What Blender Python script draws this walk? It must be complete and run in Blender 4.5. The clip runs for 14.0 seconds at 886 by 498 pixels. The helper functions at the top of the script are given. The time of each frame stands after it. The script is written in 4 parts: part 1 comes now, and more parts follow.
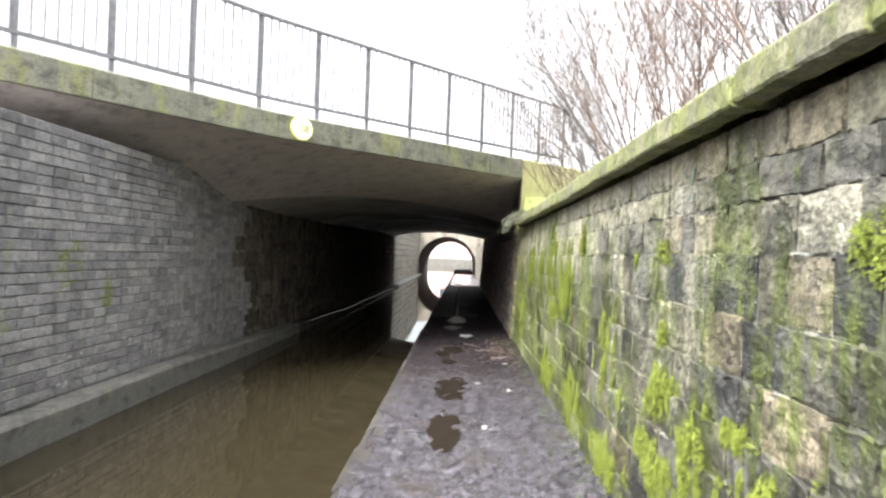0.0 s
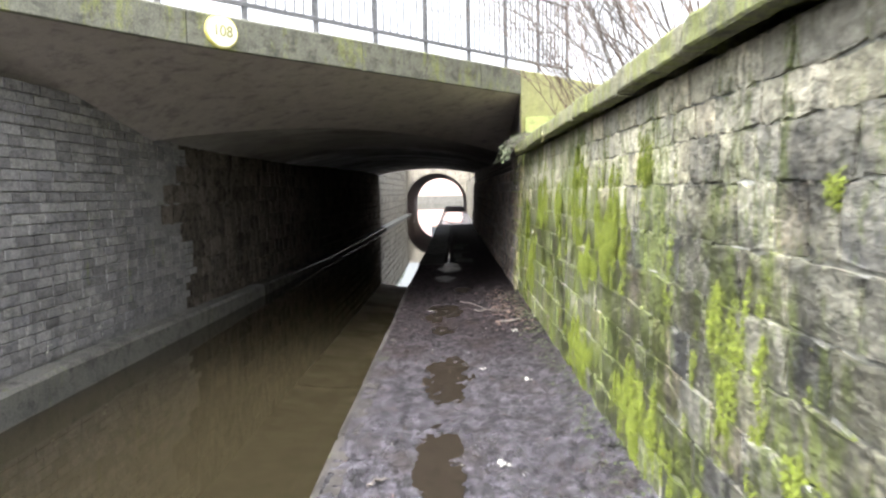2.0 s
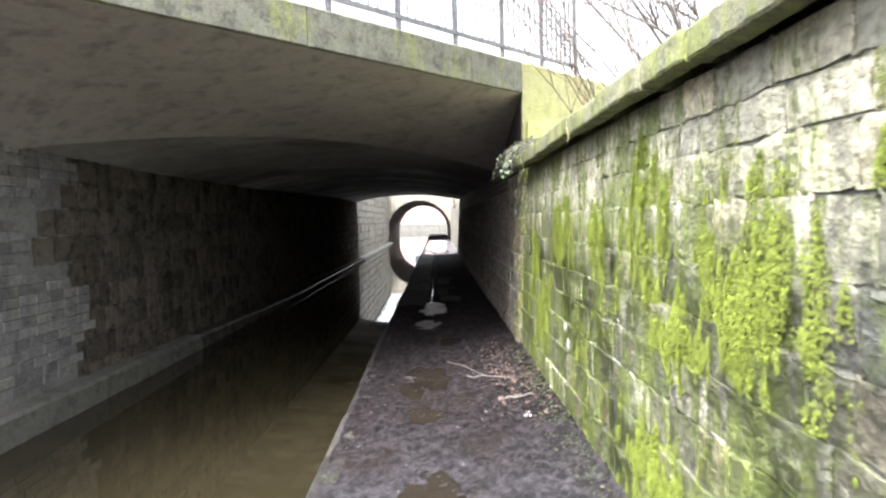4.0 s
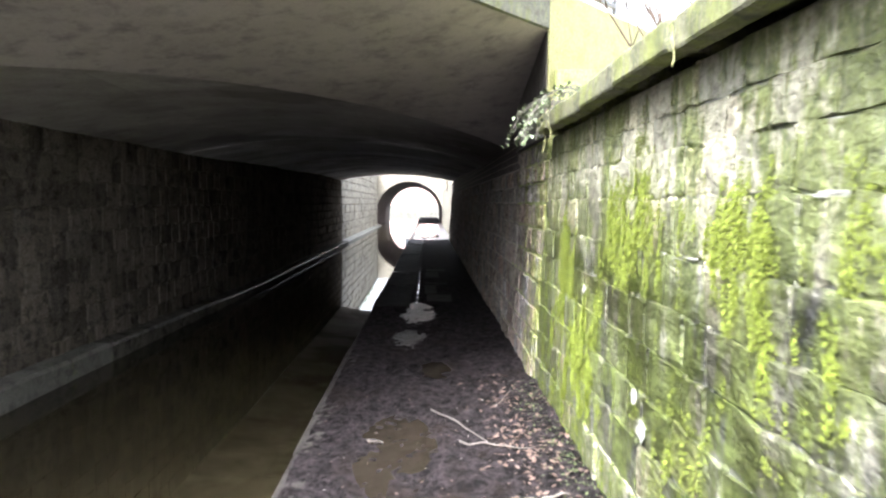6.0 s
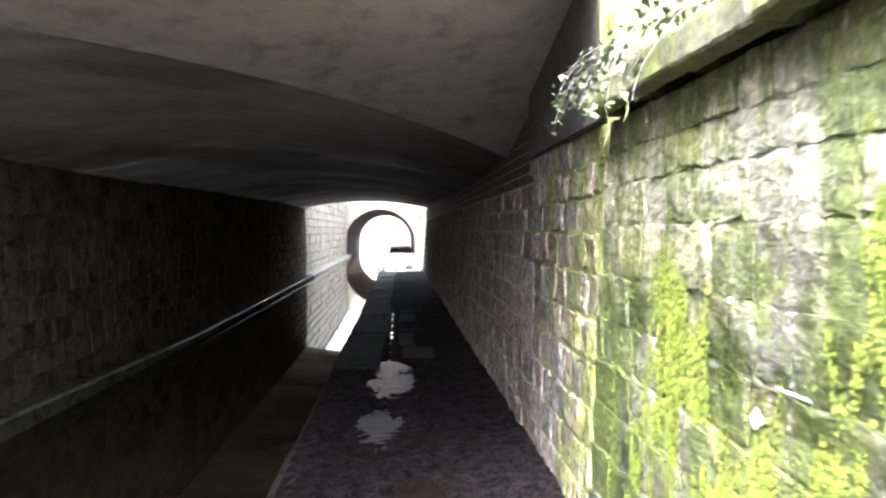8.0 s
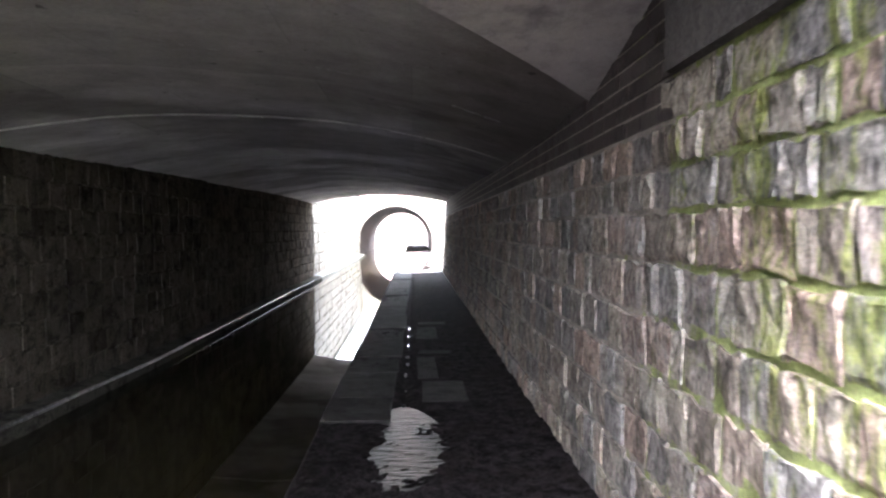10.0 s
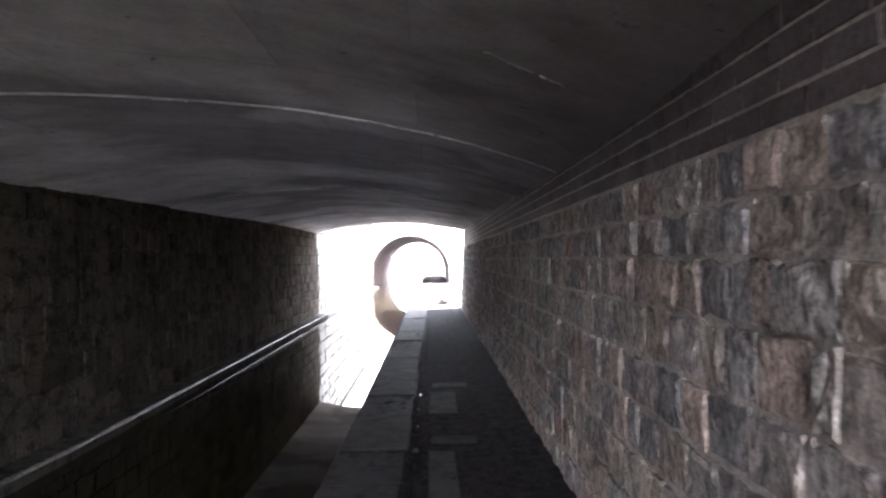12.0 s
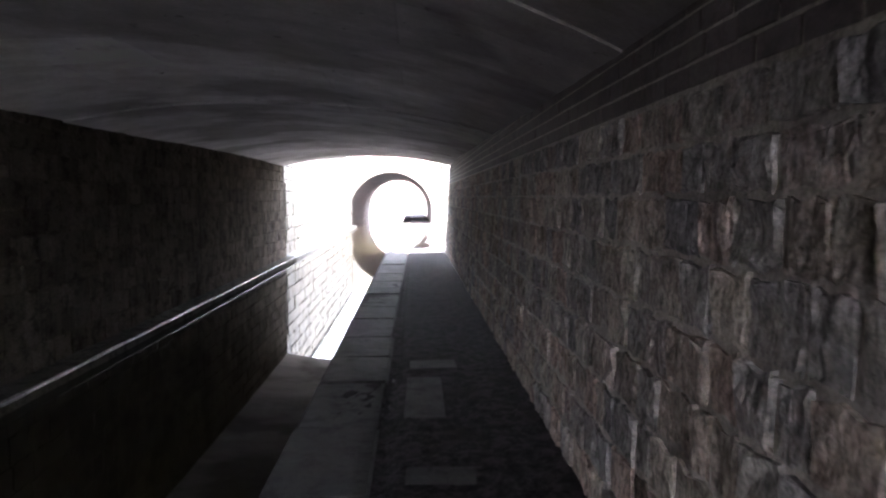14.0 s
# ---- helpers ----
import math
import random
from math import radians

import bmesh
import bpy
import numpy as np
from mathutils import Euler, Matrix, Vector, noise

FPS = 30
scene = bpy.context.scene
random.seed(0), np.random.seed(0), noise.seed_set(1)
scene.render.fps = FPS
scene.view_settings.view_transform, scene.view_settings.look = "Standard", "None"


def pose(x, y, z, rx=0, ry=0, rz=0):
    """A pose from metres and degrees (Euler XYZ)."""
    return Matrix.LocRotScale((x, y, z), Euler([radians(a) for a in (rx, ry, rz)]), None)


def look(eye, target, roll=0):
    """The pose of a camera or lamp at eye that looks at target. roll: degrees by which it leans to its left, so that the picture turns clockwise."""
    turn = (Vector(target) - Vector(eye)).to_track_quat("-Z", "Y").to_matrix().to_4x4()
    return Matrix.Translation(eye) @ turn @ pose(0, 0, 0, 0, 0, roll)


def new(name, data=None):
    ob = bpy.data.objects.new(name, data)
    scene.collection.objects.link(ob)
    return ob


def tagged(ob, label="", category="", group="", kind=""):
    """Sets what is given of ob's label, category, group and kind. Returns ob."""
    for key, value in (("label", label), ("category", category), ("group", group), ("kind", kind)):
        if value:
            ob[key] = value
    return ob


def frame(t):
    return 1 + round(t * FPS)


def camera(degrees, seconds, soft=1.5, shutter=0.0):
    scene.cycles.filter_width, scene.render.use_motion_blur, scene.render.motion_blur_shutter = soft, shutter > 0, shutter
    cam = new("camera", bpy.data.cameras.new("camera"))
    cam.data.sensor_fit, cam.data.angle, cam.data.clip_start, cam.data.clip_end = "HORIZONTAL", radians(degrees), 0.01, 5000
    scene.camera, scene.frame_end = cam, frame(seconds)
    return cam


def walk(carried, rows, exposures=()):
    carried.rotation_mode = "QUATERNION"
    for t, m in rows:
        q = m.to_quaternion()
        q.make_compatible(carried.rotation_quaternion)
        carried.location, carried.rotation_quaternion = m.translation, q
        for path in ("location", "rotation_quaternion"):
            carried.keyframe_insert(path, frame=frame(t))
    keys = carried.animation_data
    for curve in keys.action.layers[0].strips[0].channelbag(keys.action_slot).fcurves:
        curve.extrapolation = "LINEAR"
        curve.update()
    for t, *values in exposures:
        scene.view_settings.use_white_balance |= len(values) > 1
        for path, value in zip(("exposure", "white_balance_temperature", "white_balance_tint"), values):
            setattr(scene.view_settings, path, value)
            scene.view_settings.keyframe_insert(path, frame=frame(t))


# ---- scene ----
cam = camera(62.4, 14.0, soft=2.3, shutter=0.4)
METRES, EYE, TILT, LEAN, TURN = 16.0, 1.4, 2.2, 0.0, 1.5
ROWS = [
    (0.0, 0.0, 0.0, 0.0, 0.06, -1.71, -2.15),
    (0.5, 0.0007, 0.0332, -0.0001, -2.55, -0.75, -2.08),
    (1.0, 0.001, 0.0701, -0.0017, -2.08, -2.24, 0.14),
    (1.5, 0.0002, 0.1036, -0.0028, -2.47, -5.51, 0.29),
    (2.0, 0.0037, 0.1391, -0.0037, -0.84, -6.64, 1.02),
    (2.5, 0.0032, 0.1728, -0.0055, -0.1, -6.48, 1.27),
    (5.0, 0.0112, 0.3501, -0.0135, -3.26, -3.63, 1.48),
    (5.5, 0.0128, 0.3829, -0.0147, -0.37, -4.91, 0.14),
    (6.0, 0.0141, 0.4206, -0.0154, -2.7, -5.82, -0.59),
    (6.5, 0.0151, 0.4549, -0.0153, -1.79, -4.88, 0.68),
    (7.0, 0.0137, 0.4902, -0.0169, -3.52, -3.28, -0.29),
    (9.5, 0.0198, 0.6783, -0.0275, -5.88, -4.3, 0.78),
    (10.0, 0.0192, 0.7168, -0.0305, -3.74, -3.72, 0.54),
    (10.5, 0.0223, 0.752, -0.032, -3.62, -6.44, 0.86),
    (11.0, 0.0252, 0.7904, -0.0319, -1.55, -4.26, -0.37),
    (11.5, 0.0272, 0.8269, -0.0319, -4.17, -3.71, -0.29),
    (12.0, 0.0266, 0.8609, -0.0314, -2.43, -1.44, 1.13),
    (12.5, 0.0246, 0.8882, -0.0324, -2.35, -1.46, -0.37),
    (13.0, 0.0271, 0.9246, -0.0344, -2.98, -4.77, 1.22),
    (13.5, 0.026, 0.9583, -0.0366, -3.13, -6.04, 0.81),
    (14.0, 0.0312, 0.9965, -0.0377, -3.79, -6.21, 0.13),
]
walk(cam, [(t, pose(0, 0, EYE, TILT, LEAN, TURN) @ pose(METRES * x, METRES * y, METRES * z, 90 + pitch, roll, yaw)) for t, x, y, z, yaw, pitch, roll in ROWS],
     exposures=[(0.0, 2.45, 6400, 10), (0.8, 2.15, 6350, 10), (2.5, 2.6, 6250, 10), (5.0, 3.0, 6150, 10), (6.5, 3.45, 6050, 10), (9.5, 4.75, 5950, 11), (11.0, 5.7, 5900, 17), (12.5, 5.75, 5900, 17), (14.0, 5.45, 5900, 17)])


# ---- world, sun, exposure ----
world = bpy.data.worlds.new("overcast")
scene.world = world
world.use_nodes = True
wn, wl = world.node_tree.nodes, world.node_tree.links
sky = wn.new("ShaderNodeTexSky")
sky.sky_type = "NISHITA"
sky.sun_disc = False
sky.sun_elevation, sky.sun_rotation = radians(54), radians(208)
sky.air_density, sky.dust_density, sky.ozone_density = 1.0, 4.0, 0.6
grey = wn.new("ShaderNodeHueSaturation")
grey.inputs["Saturation"].default_value = 0.18
wl.new(sky.outputs[0], grey.inputs["Color"])
# an overcast sky is brightest overhead
way = wn.new("ShaderNodeTexCoord")
axes = wn.new("ShaderNodeSeparateXYZ")
wl.new(way.outputs["Generated"], axes.inputs[0])
lift = wn.new("ShaderNodeMapRange")
lift.inputs[1].default_value, lift.inputs[2].default_value, lift.inputs[3].default_value, lift.inputs[4].default_value = 0.0, 1.0, 0.55, 1.9
wl.new(axes.outputs[2], lift.inputs[0])
cloud = wn.new("ShaderNodeMixRGB")
cloud.blend_type = "MULTIPLY"
cloud.inputs[0].default_value = 1.0
wl.new(grey.outputs[0], cloud.inputs[1])
wl.new(lift.outputs[0], cloud.inputs[2])
wl.new(cloud.outputs[0], wn["Background"].inputs["Color"])
wn["Background"].inputs["Strength"].default_value = 0.15
sun = new("sun", bpy.data.lights.new("sun", "SUN"))
sun.data.energy, sun.data.angle, sun.data.color = 1.3, radians(30), (1.0, 0.97, 0.93)
sun.matrix_world = look((-12, -22, 34), (0, 0, 0))


# ---- materials ----
def nodes_of(name):
    m = bpy.data.materials.new(name)
    m.use_nodes = True
    return m, m.node_tree.nodes, m.node_tree.links, m.node_tree.nodes["Principled BSDF"]


def place(n, l, sx=1.0, sy=1.0, sz=1.0):
    """World position, scaled per axis."""
    g = n.new("ShaderNodeNewGeometry")
    v = n.new("ShaderNodeVectorMath")
    v.operation = "MULTIPLY"
    v.inputs[1].default_value = (sx, sy, sz)
    l.new(g.outputs["Position"], v.inputs[0])
    return v.outputs[0]


def noise_tex(n, l, co, scale, detail=5.0, rough=0.6):
    t = n.new("ShaderNodeTexNoise")
    t.inputs["Scale"].default_value, t.inputs["Detail"].default_value, t.inputs["Roughness"].default_value = scale, detail, rough
    l.new(co, t.inputs["Vector"])
    return t.outputs[0]


def ramp(n, l, fac, stops):
    r = n.new("ShaderNodeValToRGB")
    e = r.color_ramp.elements
    while len(e) < len(stops):
        e.new(0.5)
    for el, (p, c) in zip(e, stops):
        el.position = p
        el.color = (*c, 1) if len(c) == 3 else c
    l.new(fac, r.inputs[0])
    return r.outputs[0]


def step(n, l, fac, lo, hi):
    r = n.new("ShaderNodeMapRange")
    r.inputs[1].default_value, r.inputs[2].default_value = lo, hi
    l.new(fac, r.inputs[0])
    return r.outputs[0]


def mix(n, l, fac, a, b, kind="MIX"):
    m = n.new("ShaderNodeMixRGB")
    m.blend_type = kind
    for sock, v in ((m.inputs[0], fac), (m.inputs[1], a), (m.inputs[2], b)):
        if isinstance(v, (int, float)):
            sock.default_value = v
        elif isinstance(v, tuple):
            sock.default_value = (*v, 1)
        else:
            l.new(v, sock)
    return m.outputs[0]


def bump(n, l, b, height, strength, distance):
    k = n.new("ShaderNodeBump")
    k.inputs["Strength"].default_value, k.inputs["Distance"].default_value = strength, distance
    l.new(height, k.inputs["Height"])
    l.new(k.outputs[0], b.inputs["Normal"])


def masonry(name, tones, islands=False, moss=(0.115, 0.135, 0.022), mossy=0.5, stain=0.5, rough=0.8, vary=0.6, grain=1.0, mouth=None, pale=1.35, dark=0.36, bumps=0.9, pits=0.0, spec=0.5, lit_bloom=None, wet=0.0, rock=0.0, speckle=0.8):
    """Weathered stone, brick or concrete: a tone for each piece, grain, streaks down the face, algae and dark stains."""
    m, n, l, b = nodes_of(name)
    if islands:
        g = n.new("ShaderNodeNewGeometry")
        rnd = g.outputs["Random Per Island"]
    else:
        g = n.new("ShaderNodeObjectInfo")
        rnd = g.outputs["Random"]
    fine = noise_tex(n, l, place(n, l), 14 * grain, 8, 0.7)
    co = n.new("ShaderNodeMath")
    co.operation = "MULTIPLY_ADD"
    l.new(rnd, co.inputs[0])
    co.inputs[1].default_value = vary
    shift = n.new("ShaderNodeMath")
    shift.operation = "MULTIPLY"
    l.new(fine, shift.inputs[0])
    shift.inputs[1].default_value = 1.0 - vary
    l.new(shift.outputs[0], co.inputs[2])
    stops = [(i / max(1, len(tones) - 1) * 0.8 + 0.1, c) for i, c in enumerate(tones)]
    col = ramp(n, l, co.outputs[0], stops)
    speck = noise_tex(n, l, place(n, l), 60, 4, 0.8)
    col = mix(n, l, speckle, col, ramp(n, l, speck, [(0.35, (0.35,) * 3), (0.62, (1.1,) * 3)]), "MULTIPLY")
    if pits > 0:
        hole = noise_tex(n, l, place(n, l, 1.0, 1.0, 1.5), 19, 9, 0.72)
        col = mix(n, l, pits, col, ramp(n, l, hole, [(0.40, (0.22,) * 3), (0.47, (1.0,) * 3)]), "MULTIPLY")
    blot = noise_tex(n, l, place(n, l, 1.0, 1.0, 1.3), 5.5, 12, 0.76)
    col = mix(n, l, 1.0, col, ramp(n, l, blot, [(0.36, (dark,) * 3), (0.43, (0.35 + dark * 0.65,) * 3), (0.50, (1.0,) * 3), (0.63, (1.0,) * 3), (0.68, (pale,) * 3)]), "MULTIPLY")
    streak = noise_tex(n, l, place(n, l, 3.0, 3.0, 0.45), 1.6, 6, 0.65)
    col = mix(n, l, step(n, l, streak, 0.52, 0.72), col, mix(n, l, 1.0, col, (1 - stain, 1 - stain, 1 - stain * 0.95), "MULTIPLY"))
    if lit_bloom:
        # thin dark runs of grime down the face
        runs = noise_tex(n, l, place(n, l, 7.0, 7.0, 1.6), 1.6, 9, 0.74)
        col = mix(n, l, 0.55, col, ramp(n, l, runs, [(0.37, (0.25, 0.245, 0.22)), (0.47, (0.9, 0.9, 0.88)), (0.60, (1.1, 1.1, 1.1))]), "MULTIPLY")
        # limed and dry-weathered upper courses, lightened more to carry the extra light there
        high = n.new("ShaderNodeSeparateXYZ")
        l.new(place(n, l), high.inputs[0])
        up = n.new("ShaderNodeMath")
        up.operation = "MULTIPLY_ADD"
        l.new(blot, up.inputs[0])
        up.inputs[1].default_value = 1.4
        l.new(high.outputs[2], up.inputs[2])
        airy = n.new("ShaderNodeMath")
        airy.operation = "MULTIPLY_ADD"
        l.new(step(n, l, high.outputs[1], 2.0, 8.0), airy.inputs[0])
        airy.inputs[1].default_value = 0.42
        l.new(up.outputs[0], airy.inputs[2])
        lit_dry_top = step(n, l, airy.outputs[0], lit_bloom[0] + 0.9, lit_bloom[1] + 0.9)
        col = mix(n, l, lit_dry_top, col, mix(n, l, 1.0, mix(n, l, 0.30, col, (0.46, 0.445, 0.375)), (1.62, 1.58, 1.45), "MULTIPLY"))
    if mossy > 0:
        a = mix(n, l, 0.42, noise_tex(n, l, place(n, l, 2.0, 2.0, 0.9), 1.1, 7, 0.68), noise_tex(n, l, place(n, l, 9.0, 9.0, 1.5), 1.5, 6, 0.7))
        if mouth:
            # growth thickens towards the daylight
            sep = n.new("ShaderNodeSeparateXYZ")
            l.new(place(n, l), sep.inputs[0])
            more = n.new("ShaderNodeMath")
            more.operation = "MULTIPLY_ADD"
            l.new(step(n, l, sep.outputs[1], mouth[0], mouth[1]), more.inputs[0])
            more.inputs[1].default_value = mouth[2]
            l.new(a, more.inputs[2])
            a = more.outputs[0]
        a = mix(n, l, 0.22, a, noise_tex(n, l, place(n, l, 1.0, 1.0, 0.6), 30, 6, 0.75))
        if lit_bloom:
            thin = n.new("ShaderNodeMath")
            thin.operation = "MULTIPLY_ADD"
            l.new(lit_dry_top, thin.inputs[0])
            thin.inputs[1].default_value = -0.03
            l.new(a, thin.inputs[2])
            a = thin.outputs[0]
        cover = step(n, l, a, 0.645 - 0.22 * mossy, 0.70 - 0.22 * mossy)
        tint = mix(n, l, step(n, l, mix(n, l, 0.5, speck, blot), 0.38, 0.62), tuple(c * 0.35 for c in moss), tuple(min(1, c * 1.5) for c in moss))
        film = n.new("ShaderNodeMath")
        film.operation = "MULTIPLY"
        l.new(cover, film.inputs[0])
        film.inputs[1].default_value = 0.8
        col = mix(n, l, film.outputs[0], col, tint)
    gloss = ramp(n, l, streak, [(0.35, (rough,) * 3), (0.75, (rough * 0.62,) * 3)])
    if wet > 0:
        # seeping water darkens whole stretches of the face and leaves it shining
        seep = noise_tex(n, l, place(n, l, 0.8, 0.8, 1.3), 1.1, 7, 0.7)
        soak = step(n, l, seep, 0.46, 0.55)
        if lit_bloom:
            soak = mix(n, l, lit_dry_top, soak, (0.0, 0.0, 0.0))
        col = mix(n, l, soak, col, mix(n, l, wet, col, (0.32, 0.32, 0.33), "MULTIPLY"))
        gloss = mix(n, l, soak, gloss, (0.33, 0.33, 0.33))
    if rock > 0:
        hewn = noise_tex(n, l, place(n, l, 1.0, 0.9, 1.5) if lit_bloom else place(n, l, 1.0, 1.6, 0.85), 17, 4, 0.6)
        col = mix(n, l, rock, col, ramp(n, l, hewn, [(0.36, (0.25,) * 3), (0.50, (0.95,) * 3), (0.62, (1.3,) * 3)]), "MULTIPLY")
    l.new(col, b.inputs["Base Color"])
    l.new(gloss, b.inputs["Roughness"])
    b.inputs["Specular IOR Level"].default_value = spec
    lump = noise_tex(n, l, place(n, l), 26 * grain, 9, 0.72)
    height = mix(n, l, 0.5, lump, blot)
    if rock > 0:
        height = mix(n, l, 0.6, height, hewn)
    bump(n, l, b, height, bumps, 0.03)
    return m


def plain(name, color, rough=0.6, metal=0.0, tones=0.35, scale=20, bumpy=0.3):
    m, n, l, b = nodes_of(name)
    v = noise_tex(n, l, place(n, l), scale, 6, 0.65)
    col = ramp(n, l, v, [(0.3, tuple(c * (1 - tones) for c in color)), (0.7, tuple(min(1, c * (1 + tones)) for c in color))])
    l.new(col, b.inputs["Base Color"])
    b.inputs["Roughness"].default_value, b.inputs["Metallic"].default_value = rough, metal
    if bumpy:
        bump(n, l, b, v, bumpy, 0.01)
    return m


GREENSTONE = [(0.06, 0.06, 0.05), (0.21, 0.20, 0.14), (0.10, 0.10, 0.085), (0.34, 0.285, 0.19), (0.20, 0.195, 0.145), (0.42, 0.40, 0.315), (0.10, 0.10, 0.095), (0.28, 0.265, 0.18), (0.06, 0.06, 0.056)]
PINKSTONE = [(0.245, 0.205, 0.175), (0.45, 0.375, 0.315), (0.34, 0.315, 0.30), (0.56, 0.49, 0.41), (0.51, 0.375, 0.315), (0.39, 0.36, 0.345), (0.205, 0.19, 0.19)]
m_stone = masonry("wall_stone", GREENSTONE, mossy=0.70, moss=(0.098, 0.125, 0.016), mouth=(4.0, 8.5, 0.06), pale=1.3, vary=0.86, dark=0.46, bumps=1.5, pits=0.8, lit_bloom=(1.24, 1.80), wet=0.85, rock=0.45)
m_stone_far = masonry("wall_stone_joined", GREENSTONE, islands=True, mossy=0.70, moss=(0.098, 0.125, 0.016), mouth=(4.0, 8.5, 0.06), pale=1.3, vary=0.86, dark=0.46, bumps=1.5, pits=0.8, lit_bloom=(1.24, 1.80), wet=0.85, rock=0.45)
m_mortar = masonry("lime_mortar", [(0.05, 0.05, 0.04), (0.11, 0.11, 0.085), (0.34, 0.335, 0.29), (0.66, 0.65, 0.61)], islands=True, mossy=0.58, moss=(0.115, 0.14, 0.02), vary=0.1, grain=0.22, mouth=(3.0, 10.0, 0.04), dark=0.55, pits=0.4)
m_coping = masonry("coping_stone", [(0.15, 0.15, 0.095), (0.22, 0.215, 0.13), (0.30, 0.285, 0.18)], mossy=0.80, moss=(0.165, 0.185, 0.04), dark=0.4, pits=0.5, bumps=1.2)
m_tunnel = masonry("tunnel_stone", PINKSTONE, mossy=0.05, moss=(0.22, 0.25, 0.05), mouth=(15.6, 12.2, 0.255), dark=0.5, bumps=1.8, pits=0.45, vary=0.7, rough=0.9, spec=0.25, rock=0.7)
m_tunnel_far = masonry("tunnel_stone_joined", PINKSTONE, islands=True, mossy=0.05, moss=(0.22, 0.25, 0.05), mouth=(15.6, 12.2, 0.255), dark=0.5, bumps=1.8, pits=0.45, vary=0.7, rough=0.9, spec=0.25, rock=0.7)
m_tmortar = masonry("tunnel_mortar", [(0.42, 0.36, 0.31), (0.55, 0.48, 0.42)], islands=True, mossy=0.05, moss=(0.28, 0.34, 0.07), vary=0.1, mouth=(15.8, 12.6, 0.38), dark=0.6, bumps=1.2)
m_brick = masonry("engineering_brick", [(0.12, 0.113, 0.112), (0.20, 0.19, 0.185), (0.29, 0.278, 0.262), (0.16, 0.153, 0.165)], mossy=0.35, moss=(0.17, 0.20, 0.06), bumps=0.4, dark=0.6, pits=0.5)
m_brick_far = masonry("engineering_brick_joined", [(0.12, 0.113, 0.112), (0.20, 0.19, 0.185), (0.29, 0.278, 0.262), (0.16, 0.153, 0.165)], islands=True, mossy=0.3, moss=(0.17, 0.20, 0.06), bumps=0.4, dark=0.6, pits=0.5)
m_bmortar = masonry("brick_mortar", [(0.17, 0.165, 0.155), (0.25, 0.24, 0.225)], islands=True, mossy=0.3, vary=0.1, bumps=0.4, dark=0.6)
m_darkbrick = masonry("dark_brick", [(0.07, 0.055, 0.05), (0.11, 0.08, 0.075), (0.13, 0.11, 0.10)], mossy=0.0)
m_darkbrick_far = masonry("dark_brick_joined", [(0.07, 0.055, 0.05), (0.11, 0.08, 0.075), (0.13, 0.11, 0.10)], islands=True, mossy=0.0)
# dark tunnel stone; nearest the mouth its tone also stands for shade
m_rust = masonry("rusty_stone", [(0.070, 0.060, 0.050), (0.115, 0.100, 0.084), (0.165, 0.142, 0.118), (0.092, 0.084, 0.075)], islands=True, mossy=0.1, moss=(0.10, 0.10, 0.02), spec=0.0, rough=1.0)
